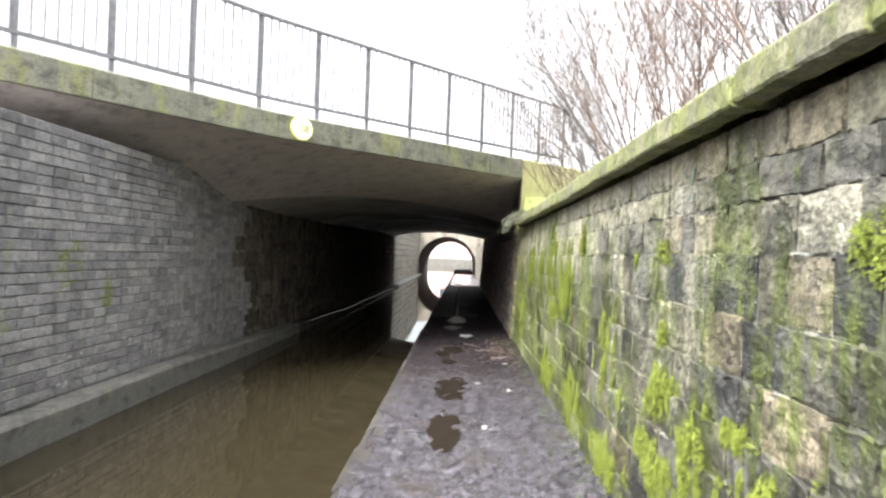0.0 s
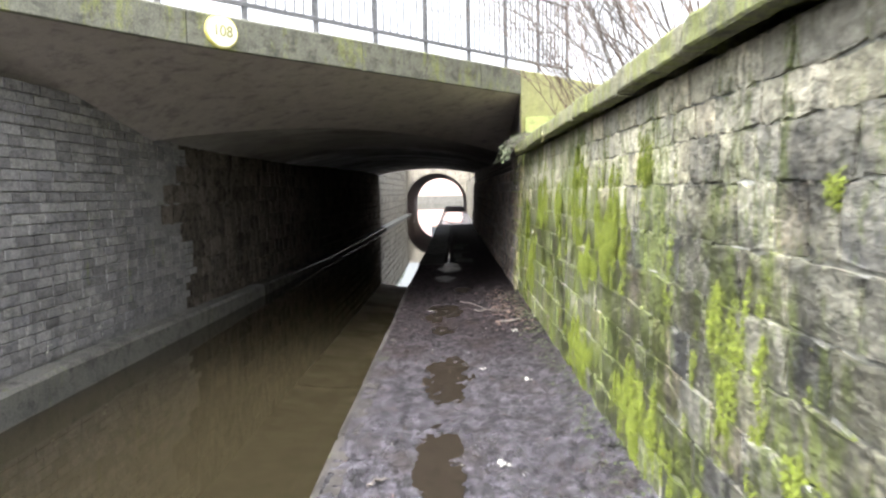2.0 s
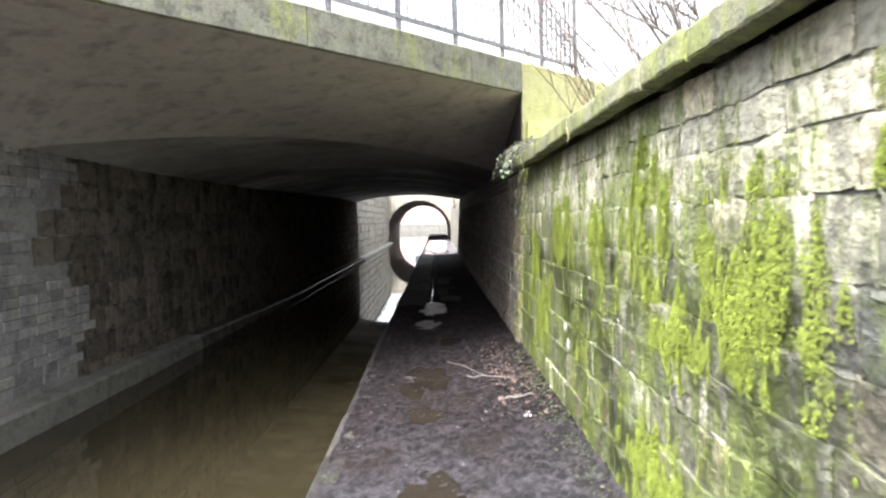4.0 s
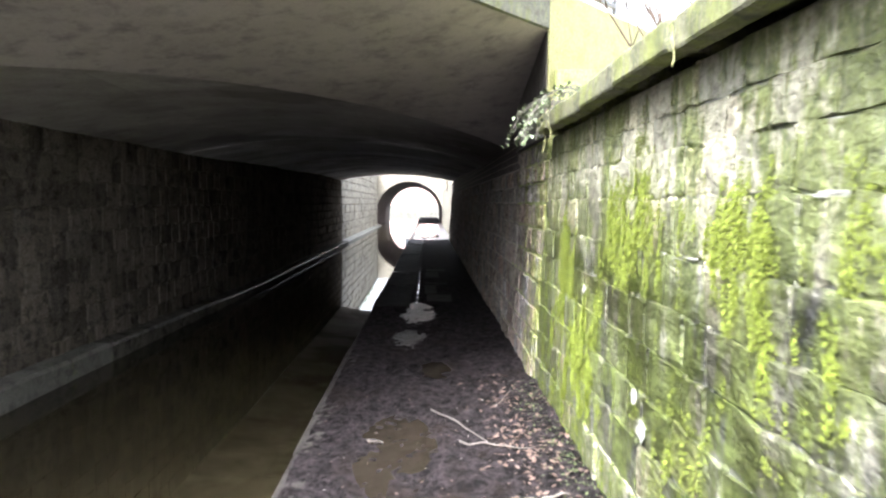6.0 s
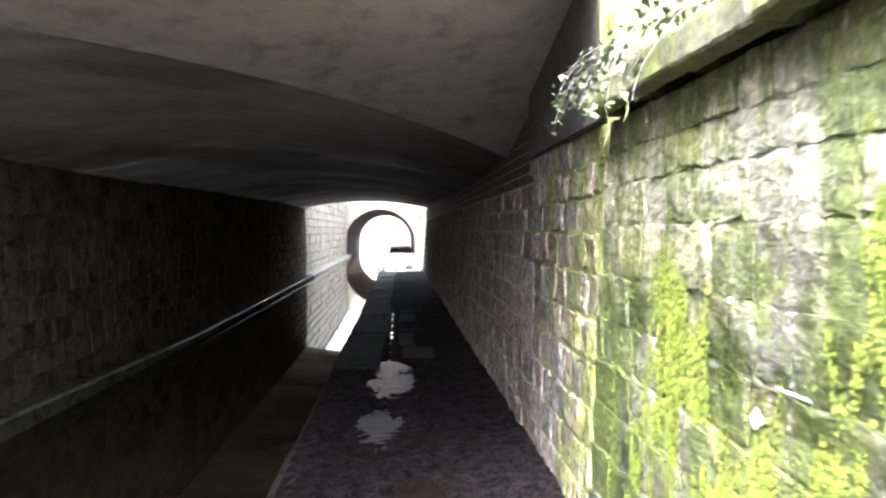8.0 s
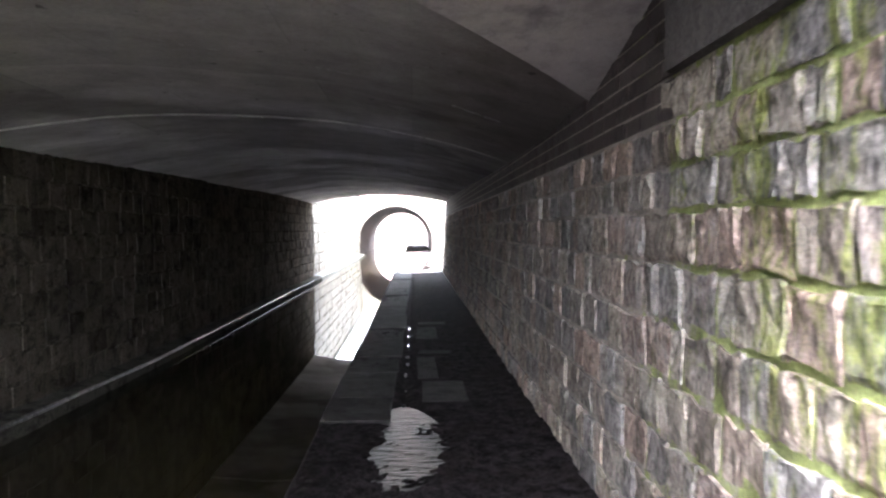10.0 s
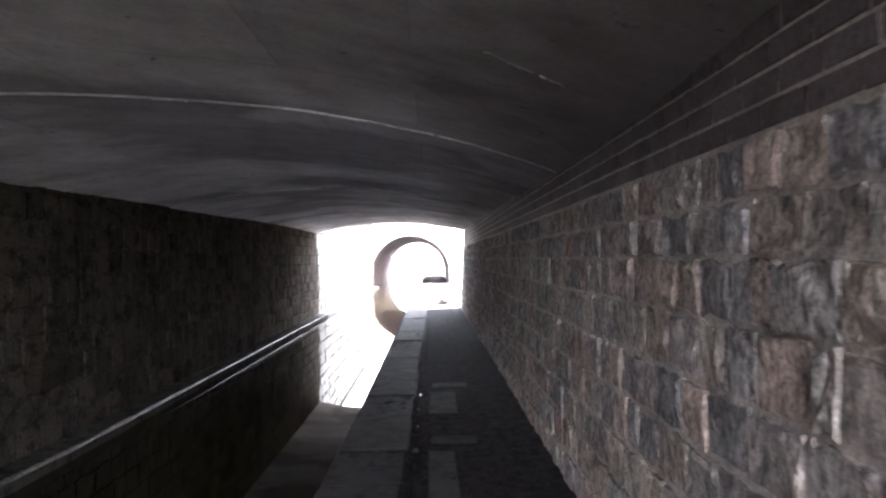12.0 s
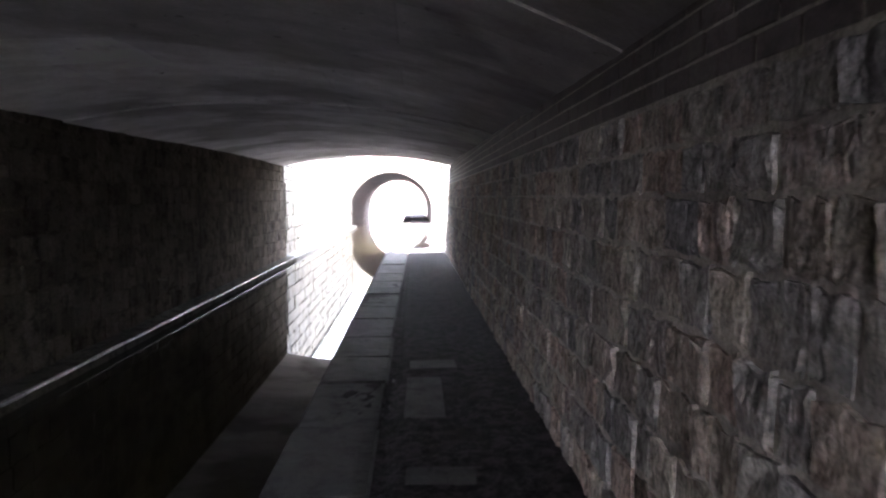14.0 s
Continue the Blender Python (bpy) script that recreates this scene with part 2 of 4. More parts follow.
def soffit_material(name):
    """Smooth old concrete cast in strips: pale dry panels, dark damp bands askew to the canal, lime blooms and spots."""
    m, n, l, b = nodes_of(name)
    g = n.new("ShaderNodeNewGeometry")
    sep = n.new("ShaderNodeSeparateXYZ")
    l.new(g.outputs["Position"], sep.inputs[0])
    # distance along the canal, measured square to the skewed joints
    along = n.new("ShaderNodeMath")
    along.operation = "MULTIPLY_ADD"
    l.new(sep.outputs[0], along.inputs[0])
    along.inputs[1].default_value = -0.42
    l.new(sep.outputs[1], along.inputs[2])
    flat = n.new("ShaderNodeCombineXYZ")
    l.new(sep.outputs[0], flat.inputs[0])
    l.new(along.outputs[0], flat.inputs[1])

    def stretched(sx, sy, scale, detail, rough):
        v = n.new("ShaderNodeVectorMath")
        v.operation = "MULTIPLY"
        v.inputs[1].default_value = (sx, sy, 1.0)
        l.new(flat.outputs[0], v.inputs[0])
        return noise_tex(n, l, v.outputs[0], scale, detail, rough)

    cloud = stretched(1.0, 1.0, 3.0, 8, 0.65)
    grain = noise_tex(n, l, place(n, l), 40, 6, 0.7)
    col = ramp(n, l, cloud, [(0.30, (0.46, 0.44, 0.435)), (0.50, (0.58, 0.56, 0.56)), (0.70, (0.70, 0.68, 0.68))])
    col = mix(n, l, 0.5, col, ramp(n, l, grain, [(0.35, (0.7,) * 3), (0.6, (1.05,) * 3)]), "MULTIPLY")
    panels = n.new("ShaderNodeTexBrick")
    panels.offset = 0.37
    for key, v in (("Scale", 1.0), ("Mortar Size", 0.006), ("Brick Width", 1.7), ("Row Height", 0.92)):
        panels.inputs[key].default_value = v
    panels.inputs["Color1"].default_value, panels.inputs["Color2"].default_value, panels.inputs["Mortar"].default_value = (0.80, 0.79, 0.79, 1), (1.12, 1.12, 1.12, 1), (0.75, 0.75, 0.75, 1)
    l.new(flat.outputs[0], panels.inputs["Vector"])
    col = mix(n, l, 0.75, col, panels.outputs["Color"], "MULTIPLY")
    damp = stretched(0.35, 0.42, 1.0, 5.0, 0.55)
    band = ramp(n, l, damp, [(0.43, (0.42, 0.405, 0.40)), (0.49, (0.85, 0.845, 0.84)), (0.62, (1.1, 1.1, 1.1))])
    col = mix(n, l, 0.8, col, band, "MULTIPLY")
    # lightness painted in: paler deep inside, dimmer beside the towpath over real brown blotches
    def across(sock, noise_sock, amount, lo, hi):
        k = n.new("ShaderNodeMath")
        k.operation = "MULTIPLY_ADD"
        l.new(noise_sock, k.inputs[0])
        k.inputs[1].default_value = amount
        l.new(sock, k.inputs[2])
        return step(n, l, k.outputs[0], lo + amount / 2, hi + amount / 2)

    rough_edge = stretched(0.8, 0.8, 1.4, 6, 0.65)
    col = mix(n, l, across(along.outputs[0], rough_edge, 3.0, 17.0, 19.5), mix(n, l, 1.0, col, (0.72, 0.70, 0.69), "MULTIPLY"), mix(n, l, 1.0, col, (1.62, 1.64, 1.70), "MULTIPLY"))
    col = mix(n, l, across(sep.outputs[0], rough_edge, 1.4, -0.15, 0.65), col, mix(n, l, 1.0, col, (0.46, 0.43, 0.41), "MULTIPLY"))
    spots = noise_tex(n, l, place(n, l), 9, 4, 0.6)
    col = mix(n, l, 0.8, col, ramp(n, l, spots, [(0.29, (0.3,) * 3), (0.33, (1.0,) * 3)]), "MULTIPLY")
    l.new(col, b.inputs["Base Color"])
    l.new(ramp(n, l, damp, [(0.40, (0.82,) * 3), (0.55, (0.9,) * 3)]), b.inputs["Roughness"])
    b.inputs["Specular IOR Level"].default_value = 0.35
    bump(n, l, b, mix(n, l, 0.4, cloud, grain), 0.12, 0.006)
    return m


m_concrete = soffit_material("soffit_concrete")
m_slab = masonry("slab_concrete", [(0.33, 0.295, 0.285), (0.44, 0.395, 0.385), (0.51, 0.465, 0.455)], islands=True, mossy=0.0, vary=0.15, stain=0.5, grain=0.12, pale=1.15, dark=0.8, speckle=0.2, bumps=0.12, spec=0.25)
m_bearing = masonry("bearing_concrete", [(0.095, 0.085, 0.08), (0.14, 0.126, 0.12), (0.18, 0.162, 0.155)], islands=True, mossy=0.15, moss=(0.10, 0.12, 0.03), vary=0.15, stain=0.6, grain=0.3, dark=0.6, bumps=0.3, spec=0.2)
m_soot = masonry("sooty_stone", [(0.045, 0.04, 0.038), (0.08, 0.07, 0.062), (0.10, 0.085, 0.075)], islands=True, mossy=0.0)
m_fascia = masonry("fascia_concrete", [(0.10, 0.10, 0.072), (0.175, 0.172, 0.125)], islands=True, mossy=0.62, moss=(0.14, 0.15, 0.042), vary=0.2, stain=0.65, grain=0.5)
m_wing = masonry("wing_concrete", [(0.30, 0.29, 0.12), (0.40, 0.385, 0.17)], islands=True, mossy=0.55, moss=(0.26, 0.29, 0.05), vary=0.2, stain=0.35, grain=0.4, dark=0.75, bumps=0.3)
m_ledge = masonry("ledge_concrete", [(0.10, 0.095, 0.082), (0.165, 0.158, 0.137)], islands=True, mossy=0.4, moss=(0.16, 0.18, 0.05), vary=0.2, grain=0.6)
m_pale = masonry("pale_sandstone", [(0.13, 0.113, 0.088), (0.28, 0.25, 0.195), (0.20, 0.18, 0.14), (0.33, 0.30, 0.24)], islands=True, mossy=0.3, moss=(0.14, 0.15, 0.06), stain=0.6)
m_flag = masonry("flagstone", [(0.034, 0.031, 0.030), (0.052, 0.048, 0.046), (0.070, 0.064, 0.061)], mossy=0.0, rough=0.95, stain=0.4, grain=0.6, spec=0.2)
m_kerb = masonry("edge_stone", [(0.035, 0.031, 0.028), (0.07, 0.063, 0.056)], mossy=0.3, moss=(0.12, 0.15, 0.04), rough=0.95, spec=0.2)
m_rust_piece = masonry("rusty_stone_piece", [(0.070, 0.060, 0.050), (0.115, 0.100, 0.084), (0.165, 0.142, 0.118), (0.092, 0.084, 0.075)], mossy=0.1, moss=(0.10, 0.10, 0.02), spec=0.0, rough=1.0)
m_pale_piece = masonry("pale_sandstone_piece", [(0.13, 0.113, 0.088), (0.28, 0.25, 0.195), (0.20, 0.18, 0.14), (0.33, 0.30, 0.24)], mossy=0.3, moss=(0.14, 0.15, 0.06), stain=0.6)
m_wet = masonry("wet_ledge", [(0.12, 0.12, 0.115), (0.24, 0.24, 0.23)], islands=True, mossy=0.0, rough=0.26, vary=0.2, grain=0.6)
# ledge concrete toned down for the dim tunnel; also backs the open wall's joints
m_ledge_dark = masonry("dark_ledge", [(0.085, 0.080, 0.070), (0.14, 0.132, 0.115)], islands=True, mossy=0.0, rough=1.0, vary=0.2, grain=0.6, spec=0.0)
m_calcite = plain("calcite", (0.42, 0.41, 0.40), 0.6)
m_rail = plain("painted_steel", (0.11, 0.11, 0.115), 0.6, 0.0)
m_twig = plain("bark_grey", (0.11, 0.095, 0.085), 0.85)
m_twig_red = plain("bark_brown", (0.13, 0.092, 0.07), 0.85)
m_moss = plain("bright_moss", (0.135, 0.165, 0.018), 0.9, tones=0.6, scale=45, bumpy=0.6)
m_leaf = plain("ivy_leaf", (0.065, 0.085, 0.035), 0.5, tones=0.5)
m_weed = plain("weed_leaf", (0.045, 0.058, 0.018), 0.7, tones=0.6)
m_dead = plain("dead_leaf", (0.075, 0.047, 0.036), 0.7, tones=0.6, scale=30)
m_grass = plain("dry_grass", (0.24, 0.23, 0.10), 0.8, tones=0.5, scale=15)
m_soil = plain("bank_soil", (0.10, 0.085, 0.05), 0.95, tones=0.5, scale=6)
m_white = plain("white_scrap", (0.36, 0.35, 0.32), 0.6, tones=0.15)
m_lime = plain("old_lime", (0.30, 0.30, 0.265), 0.7, tones=0.4, scale=40)
m_graffiti = plain("pale_green_paint", (0.20, 0.265, 0.20), 0.6, tones=0.2)
m_plaque = plain("cream_paint", (0.78, 0.76, 0.55), 0.5, tones=0.1, bumpy=0.1)
m_plaque_edge = plain("yellow_rim", (0.50, 0.46, 0.12), 0.5, tones=0.3)
m_plaque_ink = plain("dark_numerals", (0.25, 0.24, 0.10), 0.6, tones=0.2)
m_redbrick = plain("red_brick_far", (0.50, 0.34, 0.31), 0.85, tones=0.25, scale=3)
m_glass_dark = plain("window_dark", (0.05, 0.06, 0.07), 0.15, tones=0.1, bumpy=0)
m_slate = plain("slate", (0.12, 0.12, 0.13), 0.6, tones=0.25, scale=4)


def mud_material(name, fade=None):
    """Trodden mud, wet under the sky; fade: the stretch of y over which it turns darker and dull."""
    m, n, l, b = nodes_of(name)
    big = noise_tex(n, l, place(n, l, 1, 0.7, 1), 2.2, 6, 0.65)
    fine = noise_tex(n, l, place(n, l), 34, 10, 0.8)
    mid = noise_tex(n, l, place(n, l, 1.0, 0.8, 1.0), 11, 8, 0.75)
    # pale lilac specks put the wet mud's sky glints into its colour
    col = ramp(n, l, mix(n, l, 0.5, fine, mid), [(0.42, (0.007, 0.006, 0.007)), (0.48, (0.024, 0.021, 0.025)), (0.55, (0.098, 0.089, 0.106))])
    col = mix(n, l, step(n, l, big, 0.52, 0.72), col, (0.045, 0.035, 0.032))
    wet = noise_tex(n, l, place(n, l, 1, 0.6, 1), 8.0, 7, 0.75)
    # the trodden middle holds a film of water
    cut = n.new("ShaderNodeSeparateXYZ")
    l.new(place(n, l), cut.inputs[0])
    off = n.new("ShaderNodeMath")
    off.operation = "ADD"
    l.new(cut.outputs[0], off.inputs[0])
    off.inputs[1].default_value = 0.08
    away = n.new("ShaderNodeMath")
    away.operation = "ABSOLUTE"
    l.new(off.outputs[0], away.inputs[0])
    damp = n.new("ShaderNodeMath")
    damp.operation = "MULTIPLY_ADD"
    l.new(step(n, l, away.outputs[0], 0.40, 0.10), damp.inputs[0])
    damp.inputs[1].default_value = -0.10
    l.new(wet, damp.inputs[2])
    wet = damp.outputs[0]
    gloss = ramp(n, l, wet, [(0.45, (0.05,) * 3), (0.58, (0.40,) * 3)])
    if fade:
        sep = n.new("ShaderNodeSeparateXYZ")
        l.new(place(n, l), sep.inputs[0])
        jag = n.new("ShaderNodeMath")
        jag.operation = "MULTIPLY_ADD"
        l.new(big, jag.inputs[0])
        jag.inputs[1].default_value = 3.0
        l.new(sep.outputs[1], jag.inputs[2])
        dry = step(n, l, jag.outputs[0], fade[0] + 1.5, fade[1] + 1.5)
        # past that stretch the colour is multiplied down and the gloss lost
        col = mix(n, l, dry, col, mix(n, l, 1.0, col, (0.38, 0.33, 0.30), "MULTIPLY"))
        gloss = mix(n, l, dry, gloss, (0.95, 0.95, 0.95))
        shine = n.new("ShaderNodeMapRange")
        shine.inputs[3].default_value, shine.inputs[4].default_value = 0.5, 0.12
        l.new(dry, shine.inputs[0])
        l.new(shine.outputs[0], b.inputs["Specular IOR Level"])
    l.new(col, b.inputs["Base Color"])
    l.new(gloss, b.inputs["Roughness"])
    bump(n, l, b, mix(n, l, 0.5, fine, mid), 1.0, 0.045)
    return m


def water_material(name, color, rough, waves, height, along=(1.0, 0.5)):
    m, n, l, b = nodes_of(name)
    b.inputs["Base Color"].default_value = (*color, 1)
    b.inputs["Roughness"].default_value, b.inputs["IOR"].default_value = rough, 1.33
    v = noise_tex(n, l, place(n, l, along[0], along[1], 1.0), waves, 3, 0.5)
    bump(n, l, b, v, 0.25 if height < 0.015 else 0.6, height)
    return m


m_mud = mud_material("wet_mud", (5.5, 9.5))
m_mud_open = mud_material("wet_mud_open")
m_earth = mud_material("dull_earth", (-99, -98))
m_water = water_material("canal_water", (0.018, 0.0147, 0.008), 0.02, 2.0, 0.0015)
m_ripple = water_material("rippled_puddle", (0.014, 0.012, 0.011), 0.36, 13.0, 0.03, (0.5, 2.4))
m_ripple.node_tree.nodes["Principled BSDF"].inputs["Specular IOR Level"].default_value = 0.22
m_puddle = water_material("puddle_water", (0.018, 0.0142, 0.0105), 0.03, 12.0, 0.003)


# ---- builders ----
def mesh_of(name, verts, faces, material, smooth=False):
    me = bpy.data.meshes.new(name)
    me.from_pydata(verts, [], faces)
    me.materials.append(material)
    if smooth:
        me.polygons.foreach_set("use_smooth", [True] * len(me.polygons))
    me.update()
    return me


def part(name, bm, material, parent=None, label="", smooth=False):
    me = bpy.data.meshes.new(name)
    bmesh.ops.recalc_face_normals(bm, faces=bm.faces)
    bm.to_mesh(me)
    bm.free()
    me.materials.append(material)
    if smooth:
        me.polygons.foreach_set("use_smooth", [True] * len(me.polygons))
    ob = new(name, me)
    if parent:
        ob.parent = parent
    if label:
        tagged(ob, label)
    return ob


def put_box(bm, x0, x1, y0, y1, z0, z1, bevel=0.0):
    before = set(bm.verts)
    r = bmesh.ops.create_cube(bm, size=1.0)
    for v in r["verts"]:
        v.co = Vector(((x0 + x1) / 2 + v.co.x * (x1 - x0), (y0 + y1) / 2 + v.co.y * (y1 - y0), (z0 + z1) / 2 + v.co.z * (z1 - z0)))
    if bevel:
        es = {e for v in r["verts"] for e in v.link_edges}
        bmesh.ops.bevel(bm, geom=list(es), offset=bevel, segments=2, affect="EDGES")
    return [v for v in bm.verts if v not in before]


def box(name, x0, x1, y0, y1, z0, z1, material, parent=None, bevel=0.0, label=""):
    bm = bmesh.new()
    put_box(bm, x0, x1, y0, y1, z0, z1, bevel)
    return part(name, bm, material, parent, label)


def prism(name, outline, z0, z1, material, parent=None, label=""):
    """A plan outline raised from z0 to z1."""
    bm = bmesh.new()
    lo = [bm.verts.new((x, y, z0)) for x, y in outline]
    hi = [bm.verts.new((x, y, z1)) for x, y in outline]
    bm.faces.new(lo)
    bm.faces.new(hi)
    for i in range(len(lo)):
        j = (i + 1) % len(lo)
        bm.faces.new((lo[i], lo[j], hi[j], hi[i]))
    return part(name, bm, material, parent, label)


def tube(verts, faces, pts, r0, r1, sides=5):
    """Adds a tapered tube along pts to lists of vertices and faces."""
    base = len(verts)
    for i, p in enumerate(pts):
        d = (pts[min(i + 1, len(pts) - 1)] - pts[max(i - 1, 0)]).normalized()
        a = d.orthogonal().normalized()
        c = d.cross(a)
        r = r0 + (r1 - r0) * i / max(1, len(pts) - 1)
        for k in range(sides):
            w = 2 * math.pi * k / sides
            verts.append(p + (a * math.cos(w) + c * math.sin(w)) * r)
    for i in range(len(pts) - 1):
        for k in range(sides):
            q = base + i * sides
            k2 = (k + 1) % sides
            faces.append((q + k, q + k2, q + sides + k2, q + sides + k))
    faces.append(tuple(range(base + sides - 1, base - 1, -1)))
    faces.append(tuple(range(base + (len(pts) - 1) * sides, base + len(pts) * sides)))


def unit_stone(rng, rough=0.45, cut=0.035, ragged=1.0):
    """A hewn block of unit size: back at x = 0, face near x = -1, a worn edge round a rough face."""
    us = (-0.5, -0.5 + cut, -0.17, 0.17, 0.5 - cut, 0.5)
    vs = (-0.5, -0.5 + cut * 1.6, 0.0, 0.5 - cut * 1.6, 0.5)
    verts, faces = [], []
    for j, v in enumerate(vs):
        for i, u in enumerate(us):
            rim = i in (0, 5) or j in (0, 4)
            d = -0.80 - rng.random() * 0.2 if rim else -1.0 + (rng.random() - 0.5) * rough
            verts.append((d, u + (rng.random() - 0.5) * 0.055 * ragged, v + (rng.random() - 0.5) * 0.10 * ragged))
    for j in range(4):
        for i in range(5):
            a = j * 6 + i
            faces.append((a, a + 6, a + 7, a + 1))
    ring = [i for i in range(6)] + [6 * j + 5 for j in range(1, 5)] + [24 + i for i in range(4, -1, -1)] + [6 * j for j in range(3, 0, -1)]
    base = len(verts)
    for i in ring:
        verts.append((0.0, verts[i][1], verts[i][2]))
    for k in range(len(ring)):
        k2 = (k + 1) % len(ring)
        faces.append((ring[k], ring[k2], base + k2, base + k))
    return verts, faces


def unit_brick(rng):
    """A brick's face and sides, unit size, edges slightly worn."""
    verts, faces = [], []
    for d, g in ((0.0, 0.0), (-0.7, 0.0), (-1.0, 0.03)):
        for u, v in ((-0.5, -0.5), (0.5, -0.5), (0.5, 0.5), (-0.5, 0.5)):
            verts.append((d + (rng.random() - 0.5) * 0.25 * (d < -0.9), u * (1 - g) + (rng.random() - 0.5) * 0.02, v * (1 - 3 * g) + (rng.random() - 0.5) * 0.05))
    for r in (0, 4):
        for k in range(4):
            k2 = (k + 1) % 4
            faces.append((r + k, r + k2, r + 4 + k2, r + 4 + k))
    faces.append((8, 9, 10, 11))
    return verts, faces


def lay(name, parent, shapes, face, courses, y0, y1, lengths, gap, depth, material, far_material, near, side=1, seed=1, bond=False, keep=None):
    """Lays courses of pieces on a wall: face(y, z) gives the x of its plane, side +1 looks to -x. Pieces between the two
    values of near are objects of their own (300 at most), the rest one joined mesh."""
    rng = random.Random(seed)
    meshes = [mesh_of(name, v, f, material) for v, f in shapes]
    jv, jf, made = [], [], 0
    for row, (z0, z1) in enumerate(zip(courses, courses[1:])):
        y = y0 - (lengths[0] * 0.5 if bond and row % 2 else rng.random() * lengths[0])
        while y < y1:
            w = rng.uniform(*lengths)
            a, e = max(y, y0), min(y + w, y1)
            y += w
            if e - a < 0.07 or (keep and not keep((a + e) / 2, (z0 + z1) / 2)):
                continue
            k = rng.randrange(len(shapes))
            cy, cz = (a + e) / 2, (z0 + z1) / 2
            d = depth * rng.uniform(0.7, 1.25)
            m = Matrix.LocRotScale((face(cy, cz), cy, cz), Euler((rng.uniform(-0.012, 0.012), 0, 0 if side > 0 else math.pi)), (d, e - a - gap, z1 - z0 - gap))
            if near[0] <= cy <= near[1] and made < 300:
                made += 1
                ob = new(name, meshes[k])
                ob.matrix_world = m
                ob.parent = parent
            else:
                base = len(jv)
                jv.extend(m @ Vector(p) for p in shapes[k][0])
                jf.extend(tuple(i + base for i in f) for f in shapes[k][1])
    if jv:
        ob = new(name + "work", mesh_of(name + "work", jv, jf, far_material))
        ob.parent = parent
        tagged(ob, kind="stuff")


rng0 = random.Random(5)
STONES = [unit_stone(rng0, 0.5, 0.035, 1.5) for _ in range(18)]
ROUGH = [unit_stone(rng0, 0.8, 0.05, 1.5) for _ in range(18)]
BRICKS = [unit_brick(rng0) for _ in range(8)]


# ---- plan ----
WATER, DECK, SPRING_Y, PORTAL_Y, ARCH_Y, ARCH_END = -0.19, 2.74, 15.57, 35.0, 56.0, 75.0


def front(x):
    """The skewed line of the bridge's front face."""
    return 12.4 + 1.3 * (x - 0.95)


def right_face(y, z):
    return 0.905 + 0.055 * z - (0.008 if y > 12.4 else 0.0)


def left_face(y, z):
    return -3.37 + 0.011 * min(max(y - 6, 0), 12) - 0.01 * z


def battered(name, face, inset, x_back, y0, y1, z0, z1, material):
    """A wall whose front follows face(y, z) and whose back stands upright."""
    bm = bmesh.new()
    ys = [y0 + (y1 - y0) * i / 8 for i in range(9)]
    rows = []
    for y in ys:
        rows.append([bm.verts.new(c) for c in ((face(y, z0) + inset, y, z0), (face(y, z1) + inset, y, z1), (x_back, y, z1), (x_back, y, z0))])
    for a, b in zip(rows, rows[1:]):
        for i in range(4):
            j = (i + 1) % 4
            bm.faces.new((a[i], a[j], b[j], b[i]))
    bm.faces.new(rows[0])
    bm.faces.new(rows[-1])
    return part(name, bm, material)


# ---- ground, banks and water ----
tagged(box("ground", -400, 400, -300, 500, -1.6, -1.25, m_soil), "dark soil under canal and banks, reaching the horizon", "ground", kind="structure")


def bank(name, outline, top, label):
    return tagged(prism(name, outline, -1.25, top, m_soil), label, "ground", kind="structure")


bank("bank_right", [(1.42, -60), (60, -60), (60, 12.5), (2.6, 12.5), (1.42, 12.2)], 1.98, "earth bank behind the mossy retaining wall")
bank("bank_left", [(-60, -60), (-3.75, -60), (-3.75, 4.0), (-60, 4.0)], 2.0, "earth bank beside the canal's far side")
bank("bank_open_left", [(-60, 36.2), (-3.75, 36.2), (-3.75, 55.9), (-60, 55.9)], 3.28, "earth bank between the two bridges")
bank("bank_open_right", [(1.55, 36.2), (60, 36.2), (60, 55.9), (1.55, 55.9)], 1.95, "earth bank behind the towpath between the bridges")
bank("bank_far", [(-90, 118), (90, 118), (90, 200), (-90, 200)], 0.6, "far bank beyond the second bridge")
bank("bank_behind", [(-60, -62), (60, -62), (60, -60), (-60, -60)], 4.0, "earth rise closing the canal behind")


def sheet(name, x0, x1, y0, y1, z, material, nx, ny):
    vs = [((x0 + (x1 - x0) * i / nx), y0 + (y1 - y0) * j / ny, z) for j in range(ny + 1) for i in range(nx + 1)]
    fs = [(j * (nx + 1) + i, j * (nx + 1) + i + 1, (j + 1) * (nx + 1) + i + 1, (j + 1) * (nx + 1) + i) for j in range(ny) for i in range(nx)]
    return new(name, mesh_of(name, vs, fs, material))


tagged(sheet("water", -3.6, -0.45, -60, 78, WATER, m_water, 2, 20), "still brown canal water", "water", kind="structure")
tagged(sheet("water_basin", -30, 30, 78.002, 117.5, WATER, m_water, 2, 4), "open bright canal water beyond the second bridge", "water", kind="structure")

# ---- towpath: one muddy sheet with basins for puddles ----
PUDDLES = [(-0.05, 7.85, 0.175, 0.66), (-0.09, 5.95, 0.12, 0.60), (-0.10, 9.75, 0.14, 0.22), (-0.12, 10.85, 0.20, 0.60),
           (-0.13, 14.4, 0.20, 0.62), (-0.05, 16.1, 0.235, 0.82), (0.12, 12.9, 0.12, 0.3), (-0.2, 2.4, 0.2, 0.6), (0.0, 44.0, 0.5, 5.0), (0.1, 52.0, 0.5, 3.0), (0.2, 38.0, 0.35, 1.2)]


